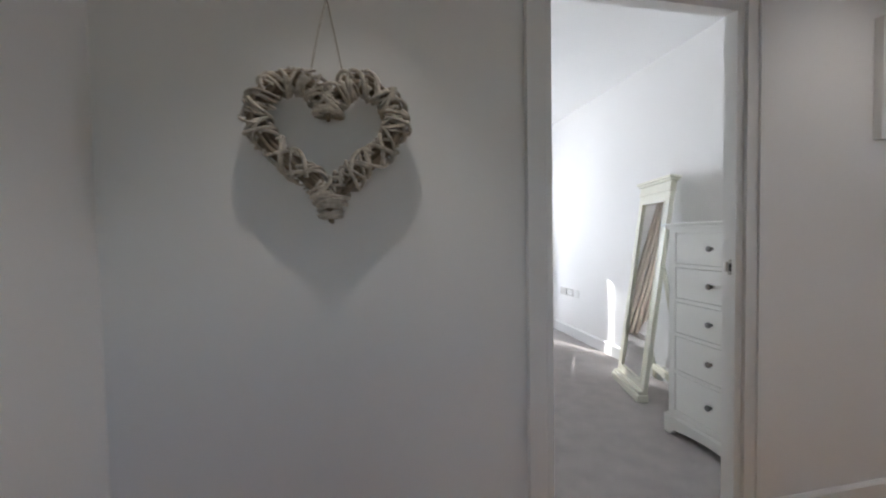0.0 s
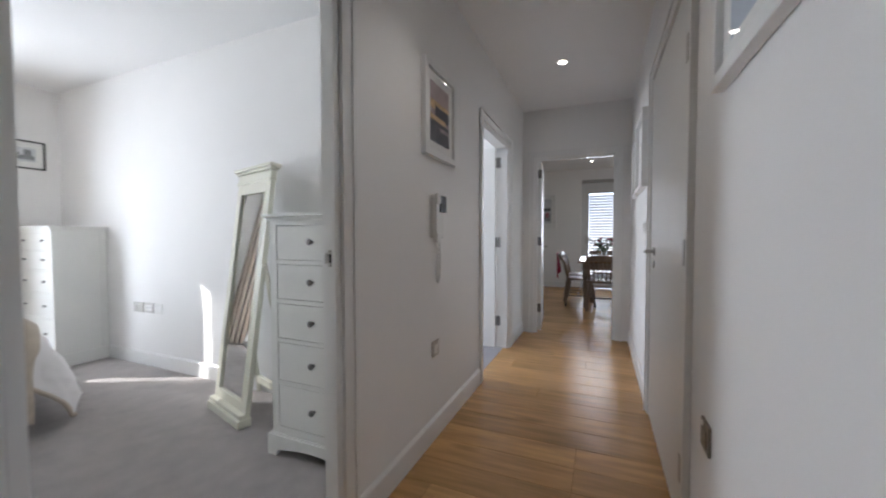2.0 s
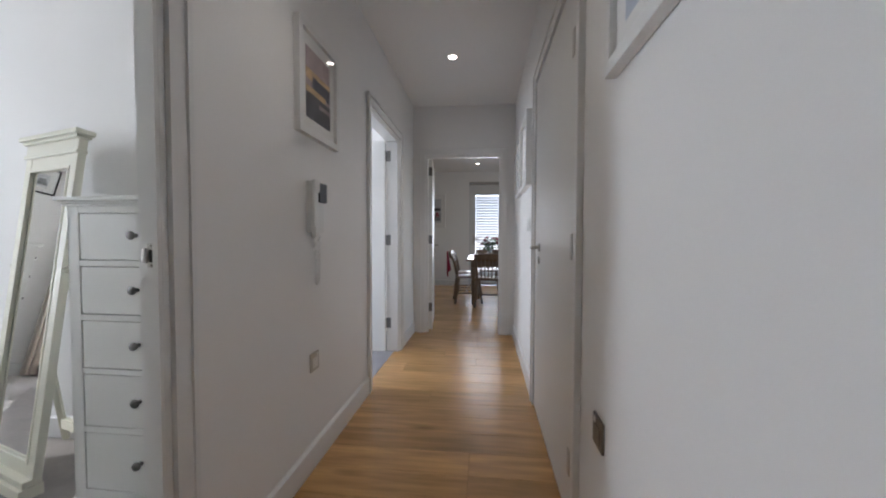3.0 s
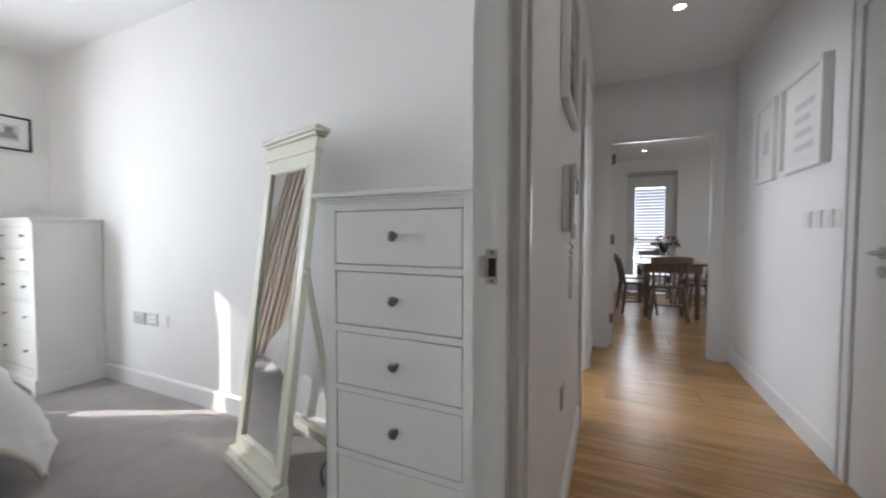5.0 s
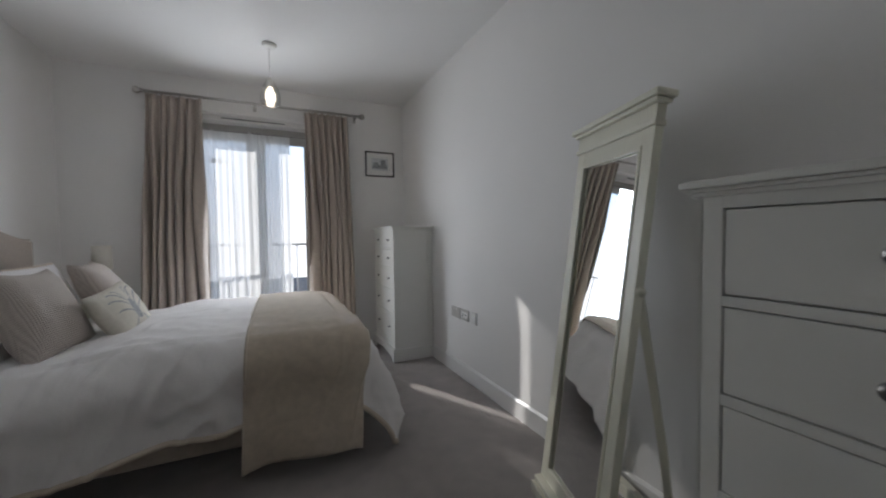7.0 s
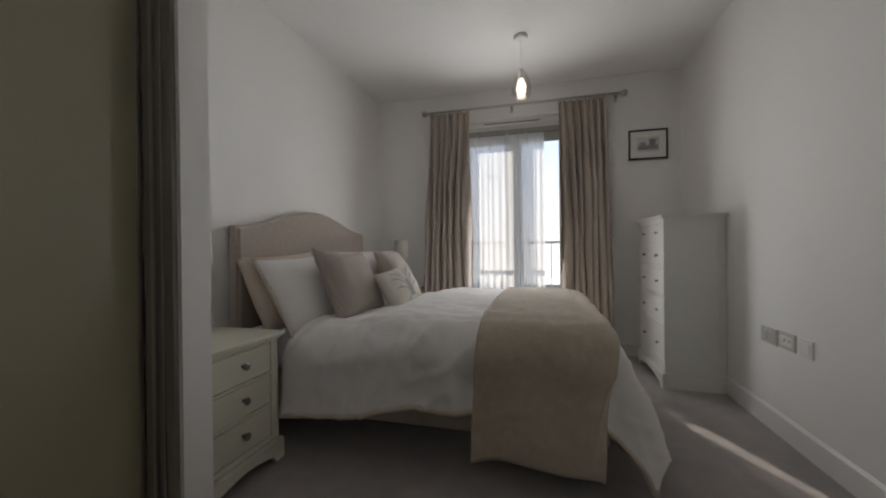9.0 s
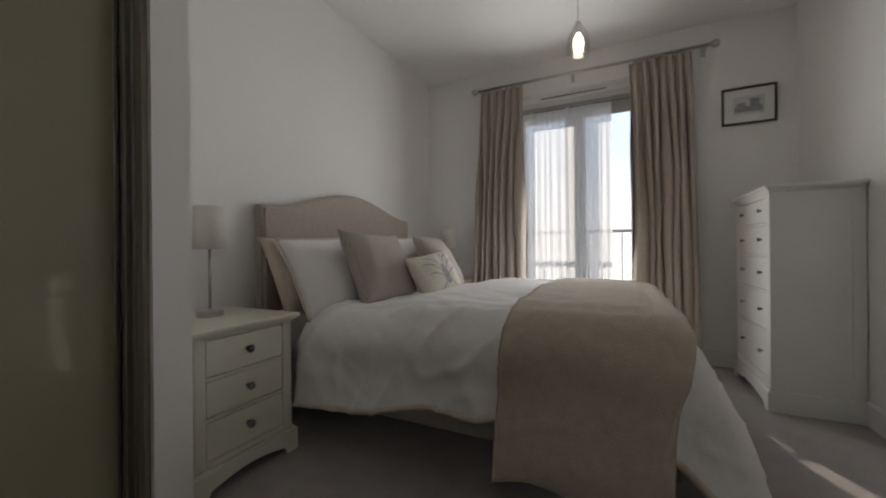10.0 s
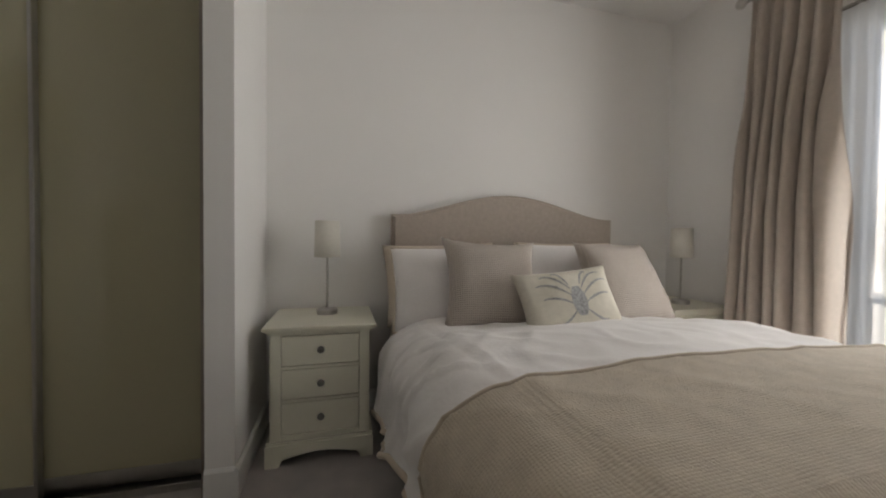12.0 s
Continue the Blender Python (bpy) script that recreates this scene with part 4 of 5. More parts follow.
rail = thing("curtain_pole", 1.485, WINY - 0.08, 2.43, "brushed nickel curtain pole with ball finials", "curtain pole")
RZ, RYC = 2.402, WINY - 0.085
part("pole", tube([(0.575, RYC, RZ), (2.387, RYC, RZ)], 0.012, 12), M_STEEL, rail, smooth=True)
for x, w in ((0.575, -1), (2.387, 1)):
    part("finial", lathe([(0.014, 0), (0.016, 0.01), (0.012, 0.014), (0.022, 0.022), (0.029, 0.036), (0.029, 0.046), (0.022, 0.060), (0.006, 0.067)], 18, (x, RYC, RZ), "X" if w > 0 else "X-"), M_STEEL, rail, smooth=True)
for x in (0.60, 1.42, 2.365):
    part("bracket", boxes((x - 0.008, x + 0.008, RYC, WINY - 0.001, RZ - 0.020, RZ - 0.012), (x - 0.014, x + 0.014, WINY - 0.008, WINY - 0.001, RZ - 0.05, RZ + 0.02), (x - 0.008, x + 0.008, RYC - 0.012, RYC + 0.012, RZ - 0.020, RZ - 0.0125)), M_STEEL, rail)


def curtain(x0, x1, bx0, bx1, pleats, seed, label):
    """A pinch-pleated curtain: x0..x1 at the heading, bx0..bx1 at the hem."""
    t = thing("curtain", (x0 + x1) / 2, RYC, 0.02, label, "curtain", "bedroom curtains")
    top = RZ - 0.018
    def fn(u, v):
        z = 0.02 + (top - 0.02) * v
        k = 1 - v
        x = (x0 + (x1 - x0) * u) * (1 - k) + (bx0 + (bx1 - bx0) * u) * k
        drift = 0.9 * noise.noise(Vector((u * 2.3, k * 0.9, seed))) + 0.45 * noise.noise(Vector((u * 6.0, k * 1.6, seed + 11)))
        ph = (u * pleats + drift * min(1.0, 0.25 + k * 2.5)) * 2 * math.pi
        amp = (0.022 + 0.040 * min(1.0, k * 2.0)) * (0.9 + 0.6 * noise.noise(Vector((u * 4, 0.6 * k, seed + 21))))
        y = RYC + amp * math.sin(ph) + 0.010 * math.sin(1.9 * ph + seed) * min(1, k * 3) + 0.012 * noise.noise(Vector((u * 7, k * 3, seed)))
        if k < 0.05:
            y += 0.010 * abs(math.sin(ph * 1.5)) * (1 - k / 0.05)
        x += 0.014 * math.cos(ph) * min(1, k * 2) + 0.008 * noise.noise(Vector((u * 5, k * 5, seed + 3)))
        return (x, y, z)
    part("cloth", sheet(fn, 150, 40, 0.004), M_CURTAIN, t, smooth=True)
    for i in range(pleats + 1):
        x = x0 + (x1 - x0) * (i + 0.25) / (pleats + 0.5)
        part("hook", tube([(x, RYC, RZ - 0.04), (x, RYC, RZ - 0.013)], 0.0025, 5), M_STEEL, t)
        part("ring", tube([(x, RYC + 0.019 * math.cos(a * math.pi / 6), RZ - 0.003 + 0.019 * math.sin(a * math.pi / 6)) for a in range(13)], 0.0022, 5), M_STEEL, t)
    return t


curtain(0.60, 1.00, 0.50, 1.02, 6, 2.0, "long taupe pinch-pleated curtain drawn to one side")
curtain(1.86, 2.28, 1.87, 2.33, 7, 8.0, "long taupe pinch-pleated curtain drawn beside the tallboy")

pend = thing("pendant_lamp", 1.555, 5.305, H, "clear glass pendant lamp with a lit bulb, hung from the ceiling", "pendant lamp")
PX, PY = 1.555, 5.305
part("ceiling_rose", lathe([(0.052, 0), (0.052, -0.012), (0.042, -0.024), (0.010, -0.028)], 24, (PX, PY, H - 0.0005)), M_WHITEPL, pend, "white ceiling rose")
part("flex", tube([(PX, PY, H - 0.026), (PX, PY, H - 0.27)], 0.0035, 8), M_WHITEPL, pend)
part("lampholder", lathe([(0.018, 0), (0.020, -0.02), (0.020, -0.065), (0.016, -0.07)], 18, (PX, PY, H - 0.25)), M_STEEL, pend)
part("bulb", lathe([(0.012, -0.318), (0.030, -0.36), (0.034, -0.395), (0.026, -0.43), (0.008, -0.445)], 18, (PX, PY, H)), M_BULB, pend, "lit warm bulb", smooth=True)
prof = [(0.022, -0.262), (0.034, -0.285), (0.060, -0.33), (0.072, -0.385), (0.070, -0.43), (0.058, -0.465), (0.056, -0.465), (0.068, -0.43), (0.070, -0.385), (0.058, -0.33), (0.032, -0.286), (0.021, -0.264)]
gl = part("glass_shade", lathe(prof, 28, (PX, PY, H)), glass_mat("pendant_glass", (0.97, 0.97, 0.96), 0.82, 0.05), pend, "clear glass bell shade", smooth=True)
gl.visible_shadow = False

# ---- wardrobe ----
ward = thing("sliding_wardrobe", 0.5, 2.71, 0, "built-in wardrobe with cream glass sliding doors in metal frames", "wardrobe")
WF = 0.50
part("bottom_track", boxes((WF - 0.09, WF + 0.012, WY1 + 0.002, 3.368, 0.001, 0.012), (WF - 0.09, WF - 0.082, WY1 + 0.002, 3.368, 0.012, 0.03), (WF + 0.004, WF + 0.012, WY1 + 0.002, 3.368, 0.012, 0.03)), M_ALU, ward, "satin aluminium floor track")
part("top_track", boxes((WF - 0.09, WF + 0.016, WY1 + 0.002, 3.368, 2.50, H - 0.002)), M_ALU, ward)
for y0, y1, x in ((2.745, 3.352, WF - 0.035), (2.035, 2.80, WF)):
    d = part("sliding_door", boxes((x - 0.022, x - 0.006, y0 + 0.03, y1 - 0.012, 0.09, 2.47)), M_WARD, ward, "cream back-painted glass panel")
    part("stile", boxes((x - 0.030, x, y0, y0 + 0.012, 0.03, 2.498), (x - 0.030, x + 0.004, y0 + 0.012, y0 + 0.022, 0.03, 2.498), (x - 0.030, x - 0.002, y0 + 0.022, y0 + 0.03, 0.03, 2.498), bevel=0.002), M_ALU, d)
    part("stile", boxes((x - 0.030, x, y1 - 0.012, y1, 0.03, 2.498), bevel=0.002), M_ALU, d)
    part("rail", boxes((x - 0.028, x - 0.002, y0 + 0.03, y1 - 0.012, 0.03, 0.09)), M_ALU, d)
    part("rail", boxes((x - 0.028, x - 0.002, y0 + 0.03, y1 - 0.012, 2.47, 2.498)), M_ALU, d)
part("end_jamb", boxes((WF - 0.03, 0.585, 3.354, 3.3685, 0.0005, 2.50)), M_JAMB, ward, "dark bronze end jamb")
part("jamb_profile", boxes((WF + 0.012, WF + 0.026, 3.340, 3.3535, 0.03, 2.498), (WF + 0.045, WF + 0.052, 3.348, 3.3535, 0.03, 2.498), bevel=0.001), M_ALU, ward)

# ---- hall: wreath, pictures, fittings ----
def heart_at(a):
    s = 0.0122
    return Vector((0.50 + s * 16 * math.copysign(abs(math.sin(a)) ** (4 - math.cos(a)), math.sin(a)), 0, 1.492 + 1.10 * s * (13 * math.cos(a) - 5 * math.cos(2 * a) - 2 * math.cos(3 * a) - math.cos(4 * a))))


wr = thing("heart_wreath", 0.50, WY0, 1.24, "whitewashed willow heart wreath hanging on the wall by a string", "wreath")
rng = random.Random(11)
HY = WY0 - 0.060
for k in range(14):
    ro, ph = 0.027 * rng.random() ** 0.5, rng.random() * 6.28
    pts = []
    for i in range(61):
        a = 2 * math.pi * i / 60
        p = heart_at(a)
        w1 = ph + 1.2 * math.sin(a * 2 + k)
        c = (p - Vector((0.50, 0, 1.50))).normalized()
        pts.append(Vector((p.x, HY, p.z)) + c * ro * math.cos(w1) + Vector((0, ro * math.sin(w1), 0)))
    # core coloured dark to paint the shade in the gaps
    part("core_twig", tube(pts, 0.0062, 6), M_TWIGSHADE, wr, smooth=True)
for k in range(230):
    a0 = 2 * math.pi * (k + rng.random()) / 230
    da = rng.choice((-1, 1)) * rng.uniform(0.10, 0.34)
    th0, turn_ = rng.random() * 6.28, rng.uniform(2.4, 4.6)
    rr = rng.uniform(0.030, 0.043) * (1 - 0.3 * math.exp(-((a0 - math.pi) / 0.4) ** 2))
    pts = []
    for i in range(13):
        f = i / 12
        p = heart_at(a0 + da * (f - 0.5))
        q = heart_at(a0 + da * (f - 0.5) + 0.02)
        d = (q - p).normalized() if (q - p).length > 1e-6 else Vector((1, 0, 0))
        c = Vector((d.z, 0, -d.x))
        th = th0 + turn_ * f
        pts.append(Vector((p.x, HY, p.z)) + c * rr * math.cos(th) + Vector((0, rr * 0.9 * math.sin(th), 0)))
    part("twig", tube(pts, rng.uniform(0.004, 0.0075), 5, taper=0.75), M_WICKER, wr, smooth=True)
hook = Vector((0.498, WY0 - 0.012, 1.925))
for a in (5.55, 0.72):
    p = heart_at(a)
    part("string", tube([(p.x, HY, p.z), (p.x * 0.5 + hook.x * 0.5, HY + 0.015, p.z * 0.5 + hook.z * 0.5), hook], 0.0016, 5), M_STRING, wr, "thin jute string")
    part("knot", lathe([(0.004, -0.008), (0.009, 0), (0.004, 0.008)], 10, (p.x, HY - 0.030, p.z + 0.012)), M_STRING, wr)
part("nail", lathe([(0.002, 0), (0.002, 0.02), (0.005, 0.021), (0.005, 0.023)], 10, (hook.x, WY0 - 0.001, hook.z), "Y-"), M_STEEL, wr)


def wall_picture(name, axis, plane, side, a, b, z0, z1, frame_w, depth, label, art, frame_mat, mount=0.05, group=""):
    """A framed picture on a wall. axis Y: the wall's plane is y; side: the way it faces. art: list of (z0, z1, u0, u1, material) in 0..1 of the image."""
    cx, cz = (a + b) / 2, (z0 + z1) / 2
    t = thing(name, cx if axis == "Y" else plane, plane if axis == "Y" else cx, z0, label, "picture", group)
    def bx(u0, u1, v0, v1, d0, d1):
        p, q = plane + side * d0, plane + side * d1
        return (u0, u1, p, q, v0, v1) if axis == "Y" else (p, q, u0, u1, v0, v1)
    f = frame_w
    for q in (bx(a, a + f, z0, z1, 0.002, depth), bx(b - f, b, z0, z1, 0.002, depth), bx(a + f, b - f, z0, z0 + f, 0.002, depth), bx(a + f, b - f, z1 - f, z1, 0.002, depth)):
        part("frame", bbox(*q, bevel=0.002), frame_mat, t)
    part("mount", boxes(bx(a + f, b - f, z0 + f, z1 - f, 0.003, depth * 0.4)), M_PAPER, t, "white card mount")
    ua, ub, va, vb = a + f + mount, b - f - mount, z0 + f + mount, z1 - f - mount
    for i, (v0, v1, u0, u1, m) in enumerate(art):
        part("print", boxes(bx(ua + (ub - ua) * u0, ua + (ub - ua) * u1, va + (vb - va) * v0, va + (vb - va) * v1, depth * 0.4, depth * 0.4 + 0.001 + 0.0006 * i)), m, t)
    gl = part("glazing", boxes(bx(a + f, b - f, z0 + f, z1 - f, depth * 0.7, depth * 0.7 + 0.002)), M_PICGLASS, t, "clear picture glass")
    gl.visible_shadow = False
    return t


INK = [mat("print_dusk_sky", (0.42, 0.33, 0.33), 0.8, vary=0.25, scale=9, stretch=(1, 1, 3)), mat("print_dark_hill", (0.06, 0.06, 0.09), 0.8, vary=0.5, scale=12), mat("print_gold_cloud", (0.60, 0.42, 0.22), 0.8, vary=0.35, scale=14, stretch=(1, 1, 3)), mat("print_dark_shore", (0.09, 0.085, 0.10), 0.8, vary=0.5, scale=12), mat("print_pale_grey", (0.62, 0.63, 0.64), 0.8, vary=0.08, scale=20), mat("print_mid_grey", (0.22, 0.23, 0.23), 0.8, vary=0.4, scale=25), mat("print_pale_blue", (0.50, 0.55, 0.62), 0.8, vary=0.1)]
wall_picture("picture", "Y", WY0, -1, 2.67, 3.10, 1.572, 2.068, 0.032, 0.03, "white framed dusk landscape photograph on the hall wall", [(0, 1, 0, 1, INK[0]), (0.55, 0.70, 0.0, 1, INK[2]), (0.42, 0.62, 0.25, 1, INK[1]), (0.36, 0.45, 0.0, 0.8, INK[2]), (0, 0.36, 0, 1, INK[3]), (0.22, 0.28, 0.5, 1, INK[0])], M_PICFRAME, 0.055)
wall_picture("picture", "Y", RY, 1, 1.50, 2.16, 1.52, 2.23, 0.035, 0.032, "large white framed picture with a pale print", [(0, 1, 0, 1, INK[6]), (0.2, 0.5, 0.2, 0.8, INK[4])], M_PICFRAME, 0.06)
wall_picture("picture", "Y", RY, 1, 3.855, 4.37, 1.485, 2.03, 0.025, 0.045, "deep white box frame with rows of small grey marks", [(0, 1, 0, 1, M_PAPER)] + [(0.12 + 0.19 * r, 0.20 + 0.19 * r, 0.2 + 0.05 * ((r * 7) % 3), 0.75, INK[4]) for r in range(4)], M_PICFRAME, 0.04)
wall_picture("picture", "Y", RY, 1, 4.49, 4.83, 1.49, 2.03, 0.025, 0.035, "white framed pale picture beside the dining door", [(0, 1, 0, 1, M_PAPER), (0.3, 0.7, 0.25, 0.75, INK[4])], M_PICFRAME, 0.04)
wall_picture("picture", "Y", WINY, -1, 2.475, 2.795, 1.80, 2.07, 0.013, 0.022, "small black framed grey landscape engraving", [(0, 1, 0, 1, INK[4]), (0.15, 0.45, 0.05, 0.95, INK[5]), (0.35, 0.85, 0.55, 0.85, INK[5]), (0.3, 0.65, 0.12, 0.4, INK[5])], M_BLACKFRAME, 0.055)

phone = thing("entry_phone", 2.83, WY0, 1.07, "white door entry handset with a black screen and coiled cord", "entry phone")
part("body", bbox(2.770, 2.900, WY0 - 0.030, WY0 - 0.001, 1.13, 1.37, bevel=0.008, segments=3), M_WHITEPL, phone)
part("screen", bbox(2.820, 2.898, WY0 - 0.046, WY0 - 0.0305, 1.275, 1.364, bevel=0.001), M_BLACK, phone, "small black screen")
hs = part("handset", bbox(2.765, 2.810, WY0 - 0.046, WY0 - 0.0305, 1.12, 1.372, bevel=0.012, segments=3), M_WHITEPL, phone)
part("earpiece", bbox(2.763, 2.812, WY0 - 0.052, WY0 - 0.031, 1.315, 1.374, bevel=0.008), M_WHITEPL, hs)
part("mouthpiece", bbox(2.763, 2.812, WY0 - 0.052, WY0 - 0.031, 1.105, 1.160, bevel=0.008), M_WHITEPL, hs)
cord = []
for i in range(160):
    f = i / 159
    u = math.pi * f
    cord.append((2.799 + 0.045 * (1 - math.cos(u)) / 2 + 0.006 * math.cos(i * 1.35), WY0 - 0.03 + 0.006 * math.sin(i * 1.35), 1.11 - 0.235 * math.sin(u) ** 0.7 + 0.02 * f))
part("coiled_cord", tube(cord, 0.0022, 5), M_WHITEPL, phone, "coiled white cord", smooth=True)


def plate(name, axis, plane, side, c, z, w, h, label, category, material, details=(), group=""):
    t = thing(name, c if axis == "Y" else plane, plane if axis == "Y" else c, z - h / 2, label, category, group)
    def bx(u0, u1, v0, v1, d0, d1):
        p, q = plane + side * d0, plane + side * d1
        return (u0, u1, p, q, v0, v1) if axis == "Y" else (p, q, u0, u1, v0, v1)
    part("plate", bbox(*bx(c - w / 2, c + w / 2, z - h / 2, z + h / 2, 0.0005, 0.008), bevel=0.002), material, t)
    for name2, u, v, dw, dh, m in details:
        part(name2, bbox(*bx(c + u - dw / 2, c + u + dw / 2, z + v - dh / 2, z + v + dh / 2, 0.008, 0.0105), bevel=0.0008), m, t)
    return t


# pin holes aren't recessed: black boxes paint the shade in them
sock = [("socket_face", 0.0, -0.004, 0.05, 0.05, M_WHITEPL), ("switch", 0.022, 0.030, 0.014, 0.016, M_WHITEPL), ("pin_hole", 0.0, 0.008, 0.004, 0.008, M_BLACK), ("pin_hole", -0.011, -0.012, 0.007, 0.004, M_BLACK), ("pin_hole", 0.011, -0.012, 0.007, 0.004, M_BLACK)]
plate("wall_socket", "Y", WY0, -1, 2.835, 0.508, 0.088, 0.088, "brushed steel single socket low on the hall wall", "socket", M_STEEL, sock)
plate("wall_socket", "Y", RY, 1, 2.245, 0.545, 0.088, 0.088, "dark nickel single socket beside the cupboard door", "socket", M_DARKSTEEL, [(n_, u_, v_, w_, h_, M_DARKSTEEL if n_ == "socket_face" else m_) for n_, u_, v_, w_, h_, m_ in sock])
dbl = [("socket_face", s * 0.036, -0.004, 0.046, 0.05, M_STEEL) for s in (-1, 1)] + [("switch", s * 0.018, 0.030, 0.012, 0.016, M_WHITEPL) for s in (-1, 1)]
plate("wall_socket", "X", MX, -1, 4.905, 0.512, 0.146, 0.088, "brushed steel double socket on the bedroom wall", "socket", M_STEEL, dbl)
med = [("insert", 0, 0, 0.10, 0.05, M_WHITEPL), ("jack", -0.025, 0.004, 0.016, 0.016, M_BLACK), ("jack", 0.012, 0.004, 0.016, 0.016, M_BLACK), ("jack", 0.03, -0.010, 0.01, 0.012, M_BLACK)]
plate("aerial_plate", "X", MX, -1, 4.75, 0.515, 0.13, 0.088, "brushed steel aerial and phone outlet plate", "socket", M_STEEL, med)
plate("wall_socket", "X", MX, -1, 4.605, 0.515, 0.088, 0.088, "white single outlet plate on the bedroom wall", "socket", M_WHITEPL, [("insert", 0, 0, 0.05, 0.05, M_TRIM)])
for i, x in enumerate((3.74, 3.85, 3.96, 4.07)):
    plate("light_switch", "Y", RY, 1, x, 1.205, 0.086, 0.09, "white rocker switch on the hall wall", "switch", M_WHITEPL, [("rocker", 0, 0, 0.03, 0.05, M_TRIM)], "hall switches")
plate("thermostat", "Y", RY, 1, 5.18, 1.20, 0.07, 0.09, "small white thermostat near the dining door", "thermostat", M_WHITEPL, [("dial", 0, 0, 0.03, 0.03, M_TRIM)])

for sx, sy in SPOTS + [(8.7, 1.27)]:
    t = thing("downlight", sx, sy, H, "round white recessed ceiling downlight, lit", "downlight", "downlights")
    part("bezel", lathe([(0.044, 0), (0.044, -0.004), (0.036, -0.006), (0.030, -0.002), (0.030, 0)], 28, (sx, sy, H - 0.0005)), M_WHITEPL, t, "white round bezel")
    part("lens", lathe([(0.029, 0), (0.029, -0.003), (0.02, -0.0035)], 24, (sx, sy, H - 0.001)), M_LED, t, "glowing lens")

cable = thing("mirror_cable", 2.78, 2.98, 0, "thin black cable lying behind the mirror", "cable")
part("cord", tube([(2.62 + 0.26 * i / 20, 2.93 + 0.16 * math.sin(i / 20 * 2.6) - 0.1 * i / 20, 0.006 + (0.10 * max(0, i - 15) / 5)) for i in range(21)], 0.004, 6), M_BLACK, cable, smooth=True)


# ---- dining room ----
def dining_chair(m):
    """A farmhouse chair that faces +x, built at the origin."""
    t = new("dining_chair")
    tagged(t, "waxed pine farmhouse chair with turned legs at the table", "chair", "chairs round the table")
    seat = bbox(-0.20, 0.22, -0.215, 0.215, 0.425, 0.46, bevel=0.015, segments=3)
    part("seat", seat, M_CHAIRWOOD, t, local=True)
    legp = [(0.016, 0), (0.021, 0.05), (0.016, 0.09), (0.024, 0.16), (0.018, 0.24), (0.024, 0.27), (0.020, 0.43)]
    for sx_, sy_ in ((-0.17, -0.17), (-0.17, 0.17), (0.18, -0.17), (0.18, 0.17)):
        bm = lathe(legp, 12)
        bm.transform(Matrix.Shear("XY", 4, (-0.12 * (1 if sx_ > 0 else -1), -0.12 * (1 if sy_ > 0 else -1))))
        bm.transform(Matrix.Translation((sx_ + 0.05 * (1 if sx_ > 0 else -1), sy_ + 0.05 * (1 if sy_ > 0 else -1), 0)))
        part("leg", bm, M_CHAIRWOOD, t, local=True, smooth=True)
    for y in (-0.19, 0.19):
        part("stretcher", tube([(-0.20, y, 0.17), (0, y, 0.17), (0.21, y, 0.17)], 0.011, 8), M_CHAIRWOOD, t, local=True, smooth=True)
    part("stretcher", tube([(0.0, -0.19, 0.17), (0.0, 0.19, 0.17)], 0.011, 8), M_CHAIRWOOD, t, local=True, smooth=True)
    for y in (-0.18, 0.18):
        part("back_post", tube([(-0.18, y, 0.455), (-0.22, y * 1.05, 0.65), (-0.27, y * 1.1, 0.80)], 0.017, 8), M_CHAIRWOOD, t, local=True, smooth=True)
    for y in (-0.11, -0.055, 0.0, 0.055, 0.11):
        part("spindle", tube([(-0.18, y, 0.455), (-0.22, y * 1.05, 0.62), (-0.268, y * 1.1, 0.79)], 0.009, 6), M_CHAIRWOOD, t, local=True, smooth=True)
    def rail_fn(u, v):
        y = -0.235 + 0.47 * u
        return (-0.262 - 0.035 * math.cos(y * 5) - 0.02 * v, y, 0.765 + (0.075 + 0.02 * math.cos(y * 6)) * v)
    part("top_rail", sheet(rail_fn, 16, 4, 0.022), M_CHAIRWOOD, t, local=True, smooth=True)
    t.matrix_basis = m
    return t


TX0, TX1, TY0, TY1 = 7.10, 8.60, 0.60, 1.42
ch = dining_chair(pose(7.18, 1.07, 0, 0, 0, 2))
for m in (pose(7.50, 1.42, 0, 0, 0, -82), pose(8.15, 1.44, 0, 0, 0, -92), pose(7.55, 0.56, 0, 0, 0, 88), pose(8.2, 0.56, 0, 0, 0, 92), pose(8.72, 1.06, 0, 0, 0, 180)):
    copy_thing(ch, m)
tab = thing("dining_table", (TX0 + TX1) / 2, (TY0 + TY1) / 2, 0, "polished wooden dining table with turned legs", "table")
part("tabletop", bbox(TX0, TX1, TY0, TY1, 0.722, 0.75, bevel=0.006, segments=3), M_TABLETOP, tab)
part("apron", boxes((TX0 + 0.07, TX1 - 0.07, TY0 + 0.07, TY0 + 0.09, 0.62, 0.721), (TX0 + 0.07, TX1 - 0.07, TY1 - 0.09, TY1 - 0.07, 0.62, 0.721), (TX0 + 0.07, TX0 + 0.09, TY0 + 0.09, TY1 - 0.09, 0.62, 0.721), (TX1 - 0.09, TX1 - 0.07, TY0 + 0.09, TY1 - 0.09, 0.62, 0.721)), M_CHAIRWOOD, tab)
